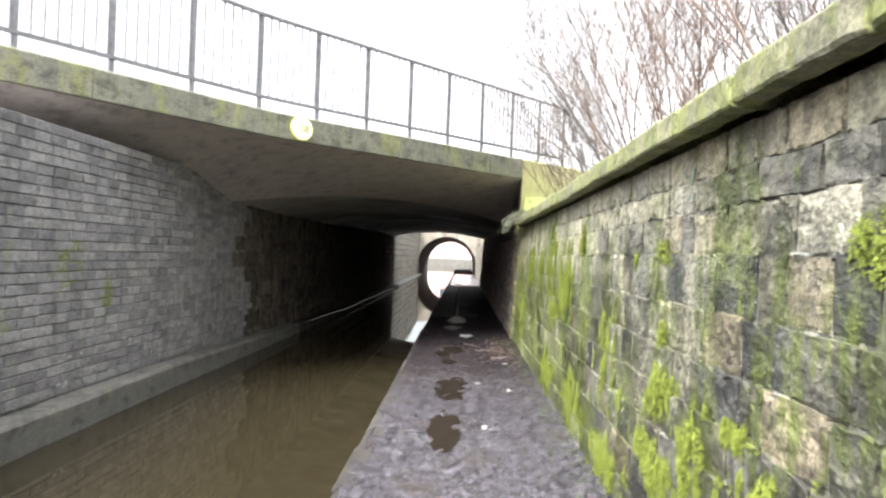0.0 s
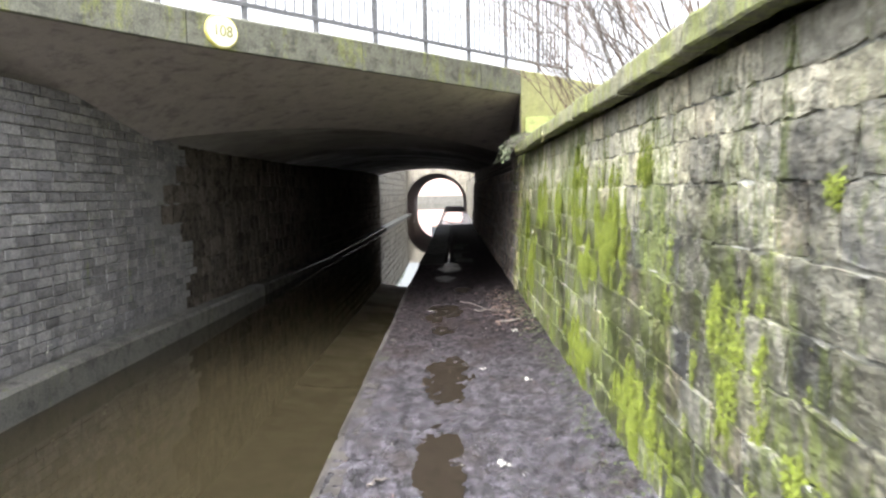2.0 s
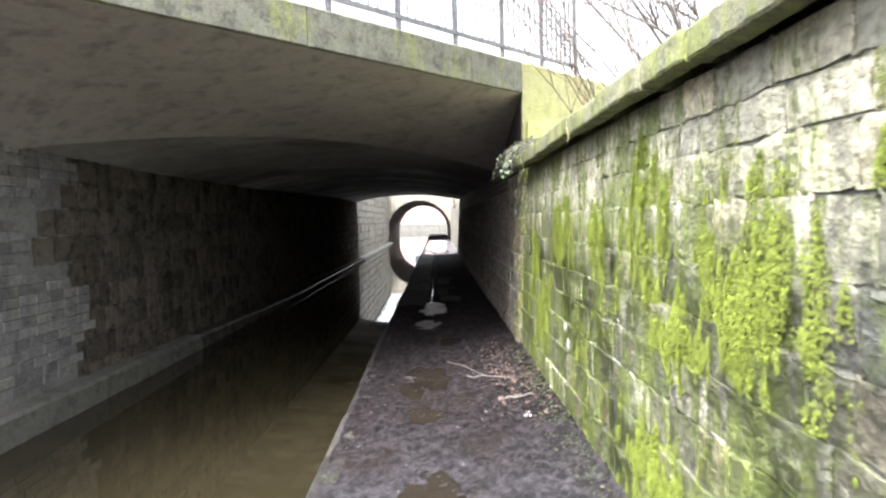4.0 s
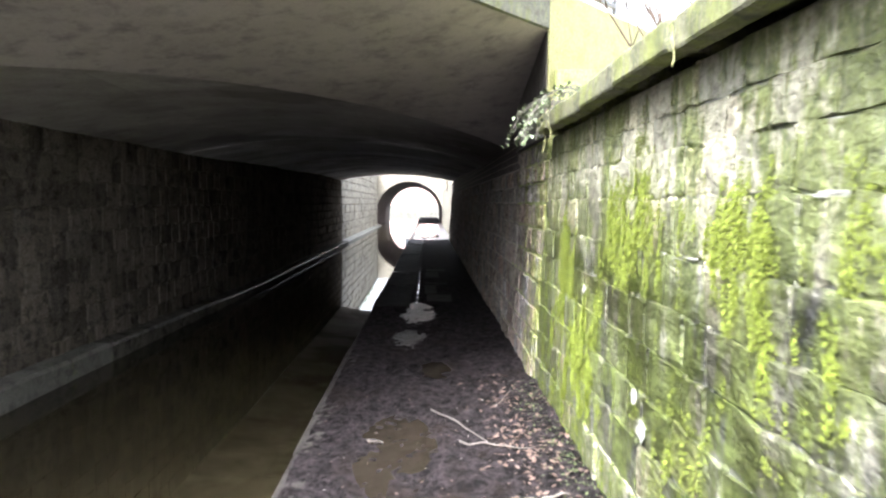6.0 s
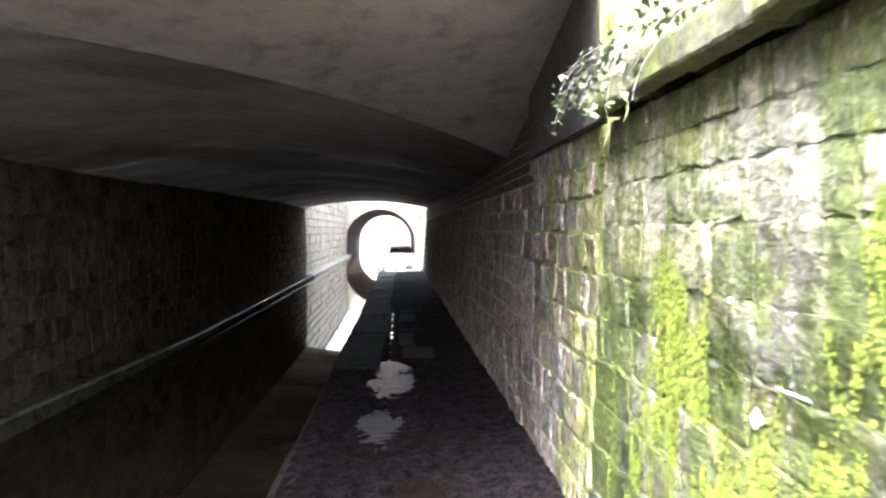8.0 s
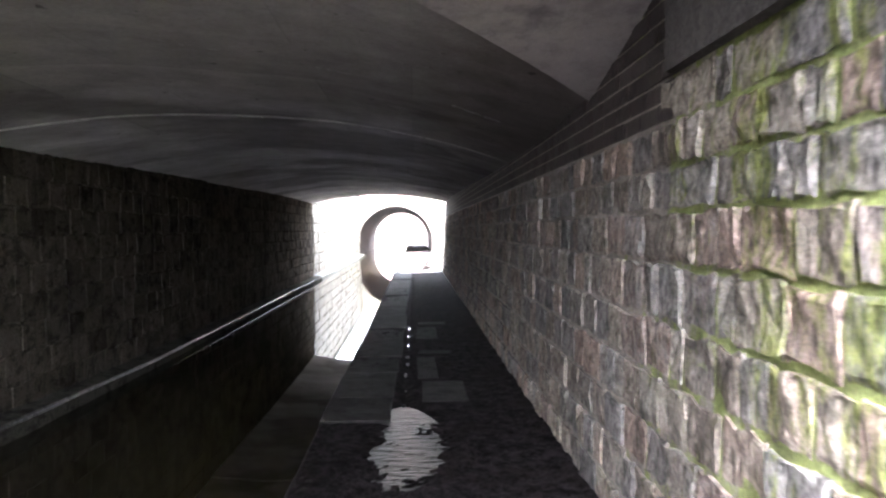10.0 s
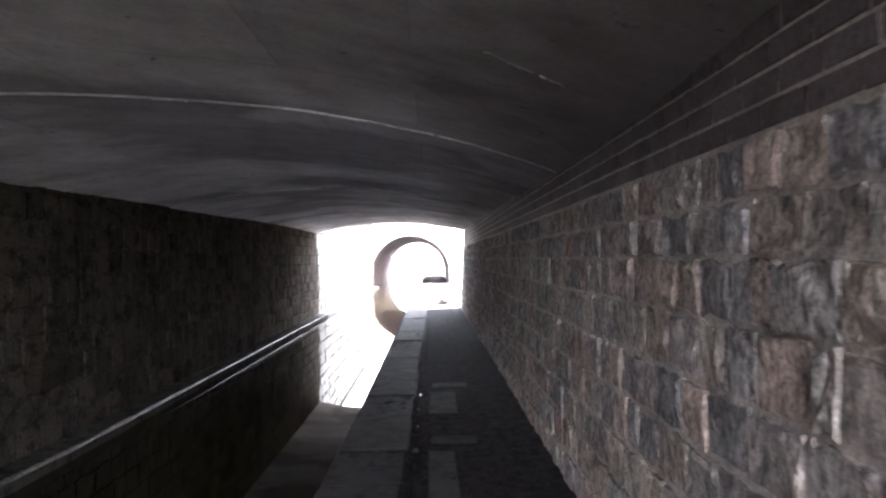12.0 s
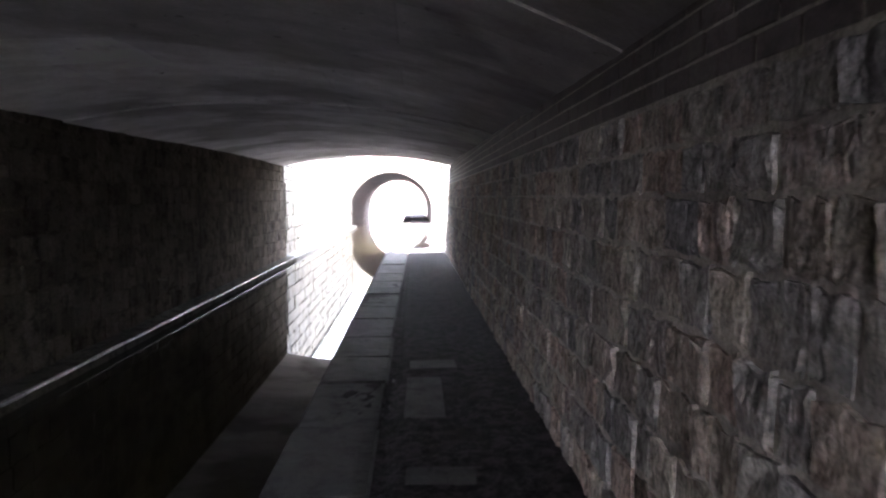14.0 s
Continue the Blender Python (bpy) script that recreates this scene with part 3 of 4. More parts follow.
def path_height(x, y):
    rough = 1.0 if y < 13.0 else 0.55 if y < 16.6 else 0.3
    h = rough * (0.018 * noise.noise((x * 5, y * 3.5, 0.3)) + 0.020 * noise.noise((x * 14, y * 10, 4.0)) + 0.022 * noise.noise((x * 31, y * 26, 9.0)))
    for px, py, rx, ry in PUDDLES:
        q = ((x - px) / rx) ** 2 + ((y - py) / ry) ** 2
        if q < 2.6:
            h -= 0.030 * max(0.0, 1.0 - q / 1.9)
    # a worn rise of silt and litter against the wall
    h += 0.05 * max(0.0, min(1.0, (x - 0.52) / 0.4)) ** 2 if y < 12.4 else 0.02 * max(0.0, (x - 0.55) / 0.4)
    # a worn hollow running down the middle between the flags
    if y > 16.6:
        h -= 0.035 * math.exp(-(((x + 0.09) / 0.05) ** 2)) + 0.018
    return h


def towpath(name, start, stop, material, label):
    xs = [-0.66 + 1.66 * i / 58 for i in range(59)]
    ys = [start]
    while ys[-1] < stop - 0.001:
        y = ys[-1]
        ys.append(min(stop, y + (0.20 if y < 1.5 else 0.034 if y < 20 else 0.08 if y < 27 else 0.3 if y < 57 else 1.0)))
    vs = [(x, y, path_height(x, y)) for y in ys for x in xs]
    k = len(xs)
    fs = [(j * k + i, j * k + i + 1, (j + 1) * k + i + 1, (j + 1) * k + i) for j in range(len(ys) - 1) for i in range(k - 1)]
    return tagged(new(name, mesh_of(name, vs, fs, material, True)), label, "path", kind="structure")


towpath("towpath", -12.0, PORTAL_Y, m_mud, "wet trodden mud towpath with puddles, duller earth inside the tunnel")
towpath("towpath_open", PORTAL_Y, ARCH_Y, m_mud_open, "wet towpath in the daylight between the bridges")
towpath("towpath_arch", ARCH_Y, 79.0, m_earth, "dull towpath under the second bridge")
tagged(box("towpath_base", -0.64, 1.1, -60, 79, -1.25, -0.09, m_soil), "packed earth under the towpath", "path", kind="structure")


puddles_made = []


def puddle(px, py, rx, ry):
    lie = (-0.018 if 13 < py < 30 else -0.010) - 0.0006 * (len(puddles_made) % 5)
    puddles_made.append(py)
    vs, fs = [(px, py, lie)], []
    for k in range(28):
        a = 2 * math.pi * k / 28
        r = 1.18 + 0.15 * noise.noise((px * 3 + math.cos(a), py + math.sin(a), 2))
        vs.append((px + rx * r * math.cos(a), py + ry * r * math.sin(a), lie))
    fs = [(0, 1 + k, 1 + (k + 1) % 28) for k in range(28)]
    tagged(new("puddle", mesh_of("puddle", vs, fs, m_ripple if 14 < py < 16.5 else m_puddle)), "shallow brown puddle lying in the muddy towpath", "puddle", "puddles on the towpath")


for p in PUDDLES:
    puddle(*p)
rw = random.Random(3)
y = 17.15
while y < 22.5:
    puddle(-0.09 + rw.uniform(-0.012, 0.012), y, rw.uniform(0.009, 0.020) * (1.0 if y < 19.5 else 0.6), rw.uniform(0.03, 0.09) * (1.0 if y < 19.5 else 0.6))
    y += rw.uniform(0.25, 0.7) * (1 + 0.15 * (y - 17))

# ---- the retaining wall ----
wall_right = tagged(battered("wall_right", right_face, 0.004, 1.42, -12, 12.40, -1.25, 1.92, m_mortar), "mossy coursed stone retaining wall with pale mortar joints", "wall", kind="structure")
# ---- the tunnel's side wall ----
wall_tunnel_right = tagged(battered("wall_tunnel_right", right_face, 0.004, 1.8, 12.403, PORTAL_Y, -1.25, 2.44, m_tmortar), "damp stone block wall with dark brick courses on top", "wall", kind="structure")
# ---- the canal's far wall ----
def shade_edge(z):
    """Ragged bond of brick into dark stone, drawn forward to paint the tunnel's shade."""
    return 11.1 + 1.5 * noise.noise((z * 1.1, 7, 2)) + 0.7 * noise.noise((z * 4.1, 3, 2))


wall_left_brick = tagged(battered("wall_left_brick", left_face, -0.004, -4.3, 4.0, 11.2, -1.25, 2.36, m_bmortar), "grey weathered brick wall rising from the canal", "wall", kind="structure")
tagged(box("wall_left_outer", -3.75, -3.37, -12, 3.99, -1.25, 2.3, m_brick_far), "grey weathered wall beside the canal", "wall", kind="structure")
wall_tunnel_left = tagged(battered("wall_tunnel_left", left_face, -0.004, -4.3, 11.203, PORTAL_Y, -1.25, 2.34, m_rust), "dark rust-stained stone wall in the tunnel, begun early to stand for shade", "wall", kind="structure")


def ledge():
    """A ledge at the waterline, sinking and narrowing the canal as it goes in, with a wet nosing inside the tunnel."""
    for name, y0, y1, mat, label in (("ledge_near", -12.0, 14.0, m_ledge, "chipped concrete ledge along the waterline"), ("ledge_tunnel", 14.002, PORTAL_Y, m_ledge_dark, "ledge toned dark for the dim tunnel, with a wet shining nosing along the waterline"),
                                     ("ledge_open", PORTAL_Y + 0.002, PORTAL_Y + 20.9, m_ledge, "weathered ledge at the foot of the pale canal wall")):
        bm, wet = bmesh.new(), bmesh.new()
        n = int((y1 - y0) / 0.25)
        rows, nose = [], []
        for j in range(n + 1):
            y = y0 + (y1 - y0) * j / n
            k = min(1.0, max(0.0, (y - 8) / 12))
            x1, z = -3.17 + 0.20 * k, 0.07 - 0.16 * k
            q = 0.014 * noise.noise((y * 1.7, 3, 1)) + 0.008 * noise.noise((y * 6, 3, 5))
            rows.append([bm.verts.new(c) for c in ((-3.5, y, -1.2), (-3.5, y, z + q + 0.02), (x1 - 0.03, y, z + q * 0.6), (x1 + q, y, z - 0.03), (x1 + 0.01 + q, y, -1.2))])
            nose.append([wet.verts.new((x1 - 0.008 + q + 0.010 * math.cos(a), y, z - 0.018 + q * 0.6 + 0.010 * math.sin(a))) for a in (2.5, 2.0, 1.5, 1.0, 0.5, 0.0)])
        for b_, rr, m in ((bm, rows, 4), (wet, nose, 5)):
            for a, b in zip(rr, rr[1:]):
                for i in range(m):
                    b_.faces.new((a[i], a[i + 1], b[i + 1], b[i]))
            b_.faces.new(rr[0])
            b_.faces.new(rr[-1])
        ob = tagged(part(name, bm, mat), label, "ledge", kind="structure")
        if mat is m_ledge_dark:
            part("nosing", wet, m_wet, ob, "wet shining nosing")
        else:
            wet.free()


ledge()

# ---- the bridge ----


def deck_z(x):
    return DECK + 0.02 * (x - 0.95) + 0.05 * max(0.0, -2.2 - x)


def kerb_rise(x):
    """The fall of the deck's upper edge, easing out over the far bank."""
    return 0.035 * (x - 0.95) + 0.072 * max(0.0, -2.2 - x)


def old_edge(x):
    """The skewed line on which the slab meets the old arch."""
    return SPRING_Y + 1.2 * (x - 0.97)


def slab():
    """The concrete slab: its underside falls from the front beam to the old arch."""
    bm = bmesh.new()
    grid = []
    for k in range(49):
        x = -9 + 12.4 * k / 48
        o = min(1.08, abs((x + 1.13) / 2.13))
        row = []
        for j in range(13):
            t = j / 12
            y = front(x) + 0.02 + (old_edge(x) - front(x)) * t
            inner = 2.37 - 0.27 * o ** 2.1 - 0.022
            row.append(bm.verts.new((x, y, deck_z(x) * (1 - t) + inner * t + 0.008 * noise.noise((x, y, 4)))))
        row.append(bm.verts.new((x, old_edge(x) + 0.04, 3.02)))
        row.append(bm.verts.new((x, front(x) + 0.02, deck_z(x) + 0.24)))
        grid.append(row)
    for a, b in zip(grid, grid[1:]):
        for i in range(len(a)):
            j = (i + 1) % len(a)
            bm.faces.new((a[i], a[j], b[j], b[i]))
    bm.faces.new(grid[0])
    bm.faces.new(grid[-1])
    tagged(part("ceiling_slab", bm, m_slab), "stained concrete soffit of the road bridge", "ceiling", kind="structure")


slab()
tagged(prism("road", [(-9, old_edge(-9) + 0.05), (3.4, old_edge(3.4) + 0.05), (3.4, PORTAL_Y), (-9, PORTAL_Y)], 2.76, 3.0, m_soil), "road deck over the old arch", "road", kind="structure")
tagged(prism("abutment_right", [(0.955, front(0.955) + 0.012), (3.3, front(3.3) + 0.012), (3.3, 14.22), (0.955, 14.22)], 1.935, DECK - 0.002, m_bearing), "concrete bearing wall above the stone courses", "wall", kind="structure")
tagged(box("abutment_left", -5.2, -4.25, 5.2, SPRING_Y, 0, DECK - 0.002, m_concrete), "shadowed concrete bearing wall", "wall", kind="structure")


def fascia():
    """The deck's edge beam along the skewed front, with its deeper wing past the opening."""
    root = tagged(new("fascia"), "green-stained concrete edge beam of the bridge deck", "beam", kind="structure")
    d = Vector((1, 1.3, 0)).normalized()
    nrm = Vector((d.y, -d.x, 0))

    def panel(x0, x1, z0, z1, name="panel"):
        a, b = Vector((x0, front(x0), 0)), Vector((x1, front(x1), 0))
        bm = bmesh.new()
        n = max(2, int((x1 - x0) * 4))
        rows = []
        for j in range(n + 1):
            c = a.lerp(b, j / n)
            q = 0.006 * noise.noise((c.x * 2, c.y * 2, 3))
            lo, hi = deck_z(c.x) - 0.004 if z0 > 2.5 else z0, z1 + kerb_rise(c.x)
            r = []
            for off, z in ((0.0, lo), (0.022 + q, lo + 0.012 + q), (0.022 + q, hi - 0.02 + q), (0.0, hi + q * 1.5), (-0.35, hi + q)):
                p = c + nrm * off
                if name == "wing":
                    p.x = max(p.x, 0.957)
                r.append(bm.verts.new((p.x, p.y, z)))
            rows.append(r)
        for u, v in zip(rows, rows[1:]):
            for i in range(4):
                bm.faces.new((u[i], u[i + 1], v[i + 1], v[i]))
        bm.faces.new(rows[0])
        bm.faces.new(rows[-1])
        part(name, bm, m_wing if name == "wing" else m_fascia, root)

    x = -8.6
    for w in (1.3, 1.25, 1.3, 1.28, 1.3, 1.25, 1.3):
        panel(x, min(x + w - 0.006, 0.953), DECK - 0.004, 3.08)
        x += w
    panel(x, 0.953, DECK - 0.004, 3.08)
    panel(0.957, 2.9, 1.95, 3.08, "wing")


fascia()


def soffit():
    """The old flat arch over the canal, in skewed rings, each a little out of line with the next."""
    cuts = [SPRING_Y, 17.1, 19.2, 21.8, 24.6, 27.6, 31.2, PORTAL_Y]
    skews = [1.2, 0.8, 0.55, 0.45, 0.35, 0.25, 0.12, 0.0]
    crown = [2.37, 2.34, 2.36, 2.39, 2.42, 2.45, 2.47]
    foot = [2.10, 2.04, 2.05, 2.09, 2.14, 2.19, 2.24]
    drop = [0.0, 0.007, -0.004, 0.010, -0.006, 0.008, 0.0]
    bm = bmesh.new()

    def point(i, x, t):
        o = (x + 1.13) / 2.13
        ya, yb = cuts[i] + skews[i] * (x - 0.97), cuts[i + 1] - 0.012 + skews[i + 1] * (x - 0.97)
        y = ya + (yb - ya) * t
        k = i + t
        lo, up = min(6, int(k)), min(6, int(k) + 1)
        w = k - int(k)
        c, f = crown[lo] * (1 - w) + crown[up] * w, foot[lo] * (1 - w) + foot[up] * w
        z = c - (c - f) * min(abs(o), 1.08) ** 2.1 + drop[i] + 0.012 * noise.noise((x * 1.3, y * 1.0, 2)) + 0.004 * noise.noise((x * 6, y * 5, 5))
        return Vector((x, y, z))

    for i in range(7):
        rows = []
        for j in range(11):
            rows.append([bm.verts.new(point(i, (-4.24 if i < 2 else -3.6) + ((5.27 if i < 2 else 4.63)) * s / 40, j / 10)) for s in range(41)])
        for a, b in zip(rows, rows[1:]):
            for s in range(40):
                bm.faces.new((a[s], a[s + 1], b[s + 1], b[s]))
        for row in (rows[0], rows[-1]):
            top = [bm.verts.new((v.co.x, v.co.y, 2.75)) for v in row]
            for s in range(40):
                bm.faces.new((row[s], row[s + 1], top[s + 1], top[s]))
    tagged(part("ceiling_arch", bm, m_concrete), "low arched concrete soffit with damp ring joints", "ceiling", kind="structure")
    # pale lime that has seeped out of the joints
    r = random.Random(8)
    for i in range(1, 6):
        for a, b in ((-2.9, -2.2), (-1.6, -0.9), (-0.6, 0.1), (0.1, 0.9)):
            vs, fs, pts = [], [], []
            a2 = a + r.uniform(0.0, 0.35)
            b2 = a2 + r.uniform(0.12, 0.45)
            for s in range(15):
                p = point(i, a2 + (b2 - a2) * s / 14, 0.0)
                pts.append(p + Vector((0, -0.008 + r.uniform(-0.012, 0.012), -drop[i] * 0.5 + r.uniform(-0.006, 0.004))))
            tube(vs, fs, pts, 0.003, 0.007, 5)
            tagged(new("lime_seam", mesh_of("lime_seam", vs, fs, m_calcite, True)), "thin crust of pale lime along a soffit joint", "lime crust", "lime crusts on the soffit")


soffit()


def portal_wall():
    tagged(box("portal_right", 0.93, 6, PORTAL_Y - 0.3, PORTAL_Y + 0.35, 2.31, 3.6, m_pale), "stone face of the bridge's far side", "wall", kind="structure")
    tagged(box("portal_over", -7, 0.929, PORTAL_Y + 0.003, PORTAL_Y + 0.35, 2.62, 3.6, m_pale), "stone parapet over the far opening", "wall", kind="structure")
    tagged(box("portal_left", -9, -3.26, PORTAL_Y + 0.003, PORTAL_Y + 0.35, 1.8, 2.615, m_pale), "stone face of the bridge's far side", "wall", kind="structure")


portal_wall()

# ---- between the bridges ----
wall_open_left = tagged(box("wall_open_left", -3.75, -3.32, PORTAL_Y + 0.36, ARCH_Y - 0.01, -1.25, 3.30, m_ledge_dark), "pale stone canal wall in the daylight", "wall", kind="structure")
wall_open_right = tagged(box("wall_open_right", 1.06, 1.55, PORTAL_Y + 0.36, ARCH_Y - 0.01, -1.25, 2.2, m_pale), "pale stone wall beside the towpath in the daylight", "wall", kind="structure")
tagged(box("coping_open_left", -3.85, -3.26, PORTAL_Y + 0.36, ARCH_Y - 0.01, 3.304, 3.43, m_ledge, bevel=0.02), "flat coping on the pale canal wall", "coping", kind="structure")


def second_bridge():
    """A masonry bridge with a round arch over water and towpath."""
    root = tagged(new("stone_bridge"), "pale stone bridge with a round arch over canal and towpath", "bridge", kind="structure")
    cx, r, spring, top = -1.16, 2.27, 0.52, 3.35
    # the barrel takes the dark brick tones, the front the pale stone
    for name, y0, y1, mat, lab in (("arch_front", ARCH_Y, ARCH_Y + 0.5, m_pale, ""), ("arch_barrel", ARCH_Y + 0.5, ARCH_END, m_darkbrick_far, "barrel in dark brick tones behind the pale front")):
        prof = [(cx - r, -1.2)] + [(cx - r * math.cos(math.pi * k / 32), spring + r * math.sin(math.pi * k / 32)) for k in range(33)] + [(cx + r, -1.2)]
        bm = bmesh.new()
        outer = [(-9, -1.2)] + [(-9 + 16.5 * k / 32, top) for k in range(33)] + [(7.5, -1.2)]
        grid = []
        for y in (y0, y1):
            grid.append(([bm.verts.new((x, y, z)) for x, z in prof], [bm.verts.new((x, y, z)) for x, z in outer]))
        for i in range(len(prof) - 1):
            (p0, o0), (p1, o1) = grid
            bm.faces.new((p0[i], p0[i + 1], o0[i + 1], o0[i]))
            bm.faces.new((p1[i], p1[i + 1], o1[i + 1], o1[i]))
            bm.faces.new((p0[i], p0[i + 1], p1[i + 1], p1[i]))
            bm.faces.new((o0[i], o0[i + 1], o1[i + 1], o1[i]))
        part(name, bm, mat, root, lab)
    shape = unit_stone(random.Random(2), 0.2)
    me = mesh_of("voussoir", *shape, m_pale_piece)
    for k in range(25):
        a = math.pi * (k + 0.5) / 25
        ob = new("voussoir", me)
        c = Vector((cx - (r + 0.2) * math.cos(a), ARCH_Y + 0.0, spring + (r + 0.2) * math.sin(a)))
        ob.matrix_world = Matrix.Translation(c) @ Matrix.Rotation(a, 4, "Y") @ Matrix.Rotation(math.pi / 2, 4, "Z") @ Matrix.Rotation(math.pi / 2, 4, "X") @ Matrix.Diagonal((0.05, 0.40, math.pi * (r + 0.2) / 25 - 0.012, 1))
        ob.parent = root


second_bridge()


def far_building():
    root = tagged(new("brick_building"), "red brick building beyond the far bank", "building")
    box("wall", -16, 18, 124, 132, 0.55, 8.5, m_redbrick, root)
    prism("roof", [(-16.4, 123.6), (18.4, 123.6), (18.4, 132.4), (-16.4, 132.4)], 8.5, 8.9, m_slate, root)
    for i in range(9):
        w = box("window", -14 + 3.5 * i, -12.6 + 3.5 * i, 123.93, 124.05, 4.0, 5.6, m_glass_dark, root)
        box("sill", -14.1 + 3.5 * i, -12.5 + 3.5 * i, 123.88, 124.0, 3.85, 3.99, m_pale, w)
    tagged(box("far_wall", -40, 40, 117.4, 117.95, -0.6, 0.9, m_ledge), "low grey wall along the far bank", "wall", kind="structure")


far_building()


# ---- railing on the bridge ----
def railing():
    root = tagged(new("bridge_railing"), "dark grey steel railing with upright bars along the bridge deck", "railing")
    d = Vector((1, 1.3, 0)).normalized()
    turn = math.atan2(d.y, d.x)
    step_x = 0.531
    post_bm = bmesh.new()
    put_box(post_bm, -0.028, 0.028, -0.016, 0.016, 3.06, 4.24, 0.003)
    post = part("post", post_bm, m_rail, root)
    bar_bm = bmesh.new()
    bmesh.ops.create_cone(bar_bm, cap_ends=True, segments=6, radius1=0.0125, radius2=0.0125, depth=0.93)
    bar = part("baluster", bar_bm, m_rail, root)
    xs = [0.94 + step_x * i for i in range(-17, 3)]
    first = True
    for i, x in enumerate(xs):
        m = Matrix.Translation((x - 0.16, front(x) + 0.13, kerb_rise(x))) @ Matrix.Rotation(turn, 4, "Z")
        ob = post if first else post.copy()
        if not first:
            scene.collection.objects.link(ob)
        ob.matrix_basis = m
        if i < len(xs) - 1:
            for k in range(1, 8):
                xx = x + step_x * k / 7.5 + 0.01
                ob = bar if first else bar.copy()
                if not first:
                    scene.collection.objects.link(ob)
                first = False
                ob.matrix_basis = Matrix.Translation((xx - 0.16, front(xx) + 0.13, 3.75 + kerb_rise(xx)))
        first = False
    # the rails bend where the deck's fall eases, so each is a swept strip
    for name, z in (("bottom_rail", 3.27), ("top_rail", 4.22)):
        bm = bmesh.new()
        rows = []
        for k in range(41):
            x = xs[0] + (xs[-1] - xs[0]) * k / 40
            c = Vector((x - 0.16, front(x) + 0.13, z + kerb_rise(x)))
            nrm = Vector((d.y, -d.x, 0))
            rows.append([bm.verts.new(c + nrm * u + Vector((0, 0, v))) for u, v in ((-0.024, -0.02), (0.024, -0.02), (0.024, 0.014), (0.016, 0.02), (-0.016, 0.02), (-0.024, 0.014))])
        for a, b in zip(rows, rows[1:]):
            for i in range(6):
                bm.faces.new((a[i], a[(i + 1) % 6], b[(i + 1) % 6], b[i]))
        bm.faces.new(rows[0])
        bm.faces.new(rows[-1])
        part(name, bm, m_rail, root)


railing()


def number_plaque():
    root = tagged(new("bridge_plaque"), "oval cream plaque with the number 108 on the bridge beam", "plaque")
    x = -1.97
    d = Vector((1, 1.3, 0)).normalized()
    m = Matrix.Translation((x + d.y * 0.03, front(x) - d.x * 0.03, 2.83)) @ Matrix.Rotation(math.atan2(d.y, d.x), 4, "Z") @ Matrix.Rotation(radians(90), 4, "X")
    for name, r, z0, z1, mat in (("rim", 1.0, -0.02, 0.012, m_plaque_edge), ("disc", 0.90, 0.0, 0.020, m_plaque)):
        bm = bmesh.new()
        bmesh.ops.create_cone(bm, cap_ends=True, segments=40, radius1=r, radius2=r * 0.97, depth=1.0)
        for v in bm.verts:
            v.co = Vector((v.co.x * 0.165, v.co.y * 0.145, z0 + (v.co.z + 0.5) * (z1 - z0)))
        part(name, bm, mat, root).matrix_basis = m
    cu = bpy.data.curves.new("number", "FONT")
    cu.body, cu.size, cu.align_x, cu.align_y, cu.extrude = "108", 0.135, "CENTER", "CENTER", 0.004
    tmp = new("number", cu)
    me = bpy.data.meshes.new_from_object(tmp.evaluated_get(bpy.context.evaluated_depsgraph_get()))
    bpy.data.objects.remove(tmp)
    me.materials.clear()
    me.materials.append(m_plaque_ink)
    ob = new("number", me)
    ob.parent = root
    ob.matrix_basis = m @ Matrix.Translation((0, 0, 0.022))
    tagged(ob, "dark numerals 108")


number_plaque()


# ---- bare shrubs behind the wall ----
def branch(verts, faces, p, d, length, r, depth, rng):
    pts = [p.copy()]
    n = 6 if depth else 4
    for i in range(n):
        d = (d + Vector((rng.uniform(-0.16, 0.16), rng.uniform(-0.16, 0.16), rng.uniform(-0.06, 0.12)))).normalized()
        p = p + d * (length / n)
        pts.append(p.copy())
    tube(verts, faces, pts, r, r * 0.35, 5 if depth else 3)
    if depth:
        for i in range(2, n + 1):
            for _ in range(2 if depth > 1 else 3):
                if rng.random() < 0.9:
                    side = (d + Vector((rng.uniform(-0.9, 0.9), rng.uniform(-0.9, 0.9), rng.uniform(-0.2, 0.7)))).normalized()
                    branch(verts, faces, pts[i], side, length * rng.uniform(0.3, 0.5), r * 0.42, depth - 1, rng)


def shrub(x, y, z, height, stems, material, seed, label, lean=(-0.25, 0.0)):
    rng = random.Random(seed)
    root = tagged(new("bare_shrub"), label, "shrub", "bare shrubs behind the wall")
    root.location = (x, y, z)
    for s in range(stems):
        vs, fs = [], []
        a = rng.uniform(0, 2 * math.pi)
        d = Vector((math.cos(a) * 0.38 + lean[0], math.sin(a) * 0.38 + lean[1], 1)).normalized()
        branch(vs, fs, Vector((math.cos(a) * 0.15, math.sin(a) * 0.15, -0.05)), d, height * rng.uniform(0.6, 1.1), height * 0.0038 * rng.uniform(0.7, 1.4), 2, rng)
        ob = new("stem", mesh_of("stem", vs, fs, material, True))
        ob.parent = root


GREY, BROWN = "leafless grey-brown shrub with thin arching stems", "leafless reddish-brown shrub with dense upright stems"
shrub(2.2, 6.0, 1.96, 2.8, 5, m_twig_red, 1, BROWN)
shrub(1.9, 7.6, 1.96, 2.6, 6, m_twig_red, 2, BROWN, (-0.1, 0.0))
shrub(2.6, 9.0, 1.96, 4.0, 4, m_twig, 3, GREY, (-0.75, 0.1))
shrub(2.0, 10.3, 1.96, 2.2, 3, m_twig, 4, GREY, (-0.4, -0.1))
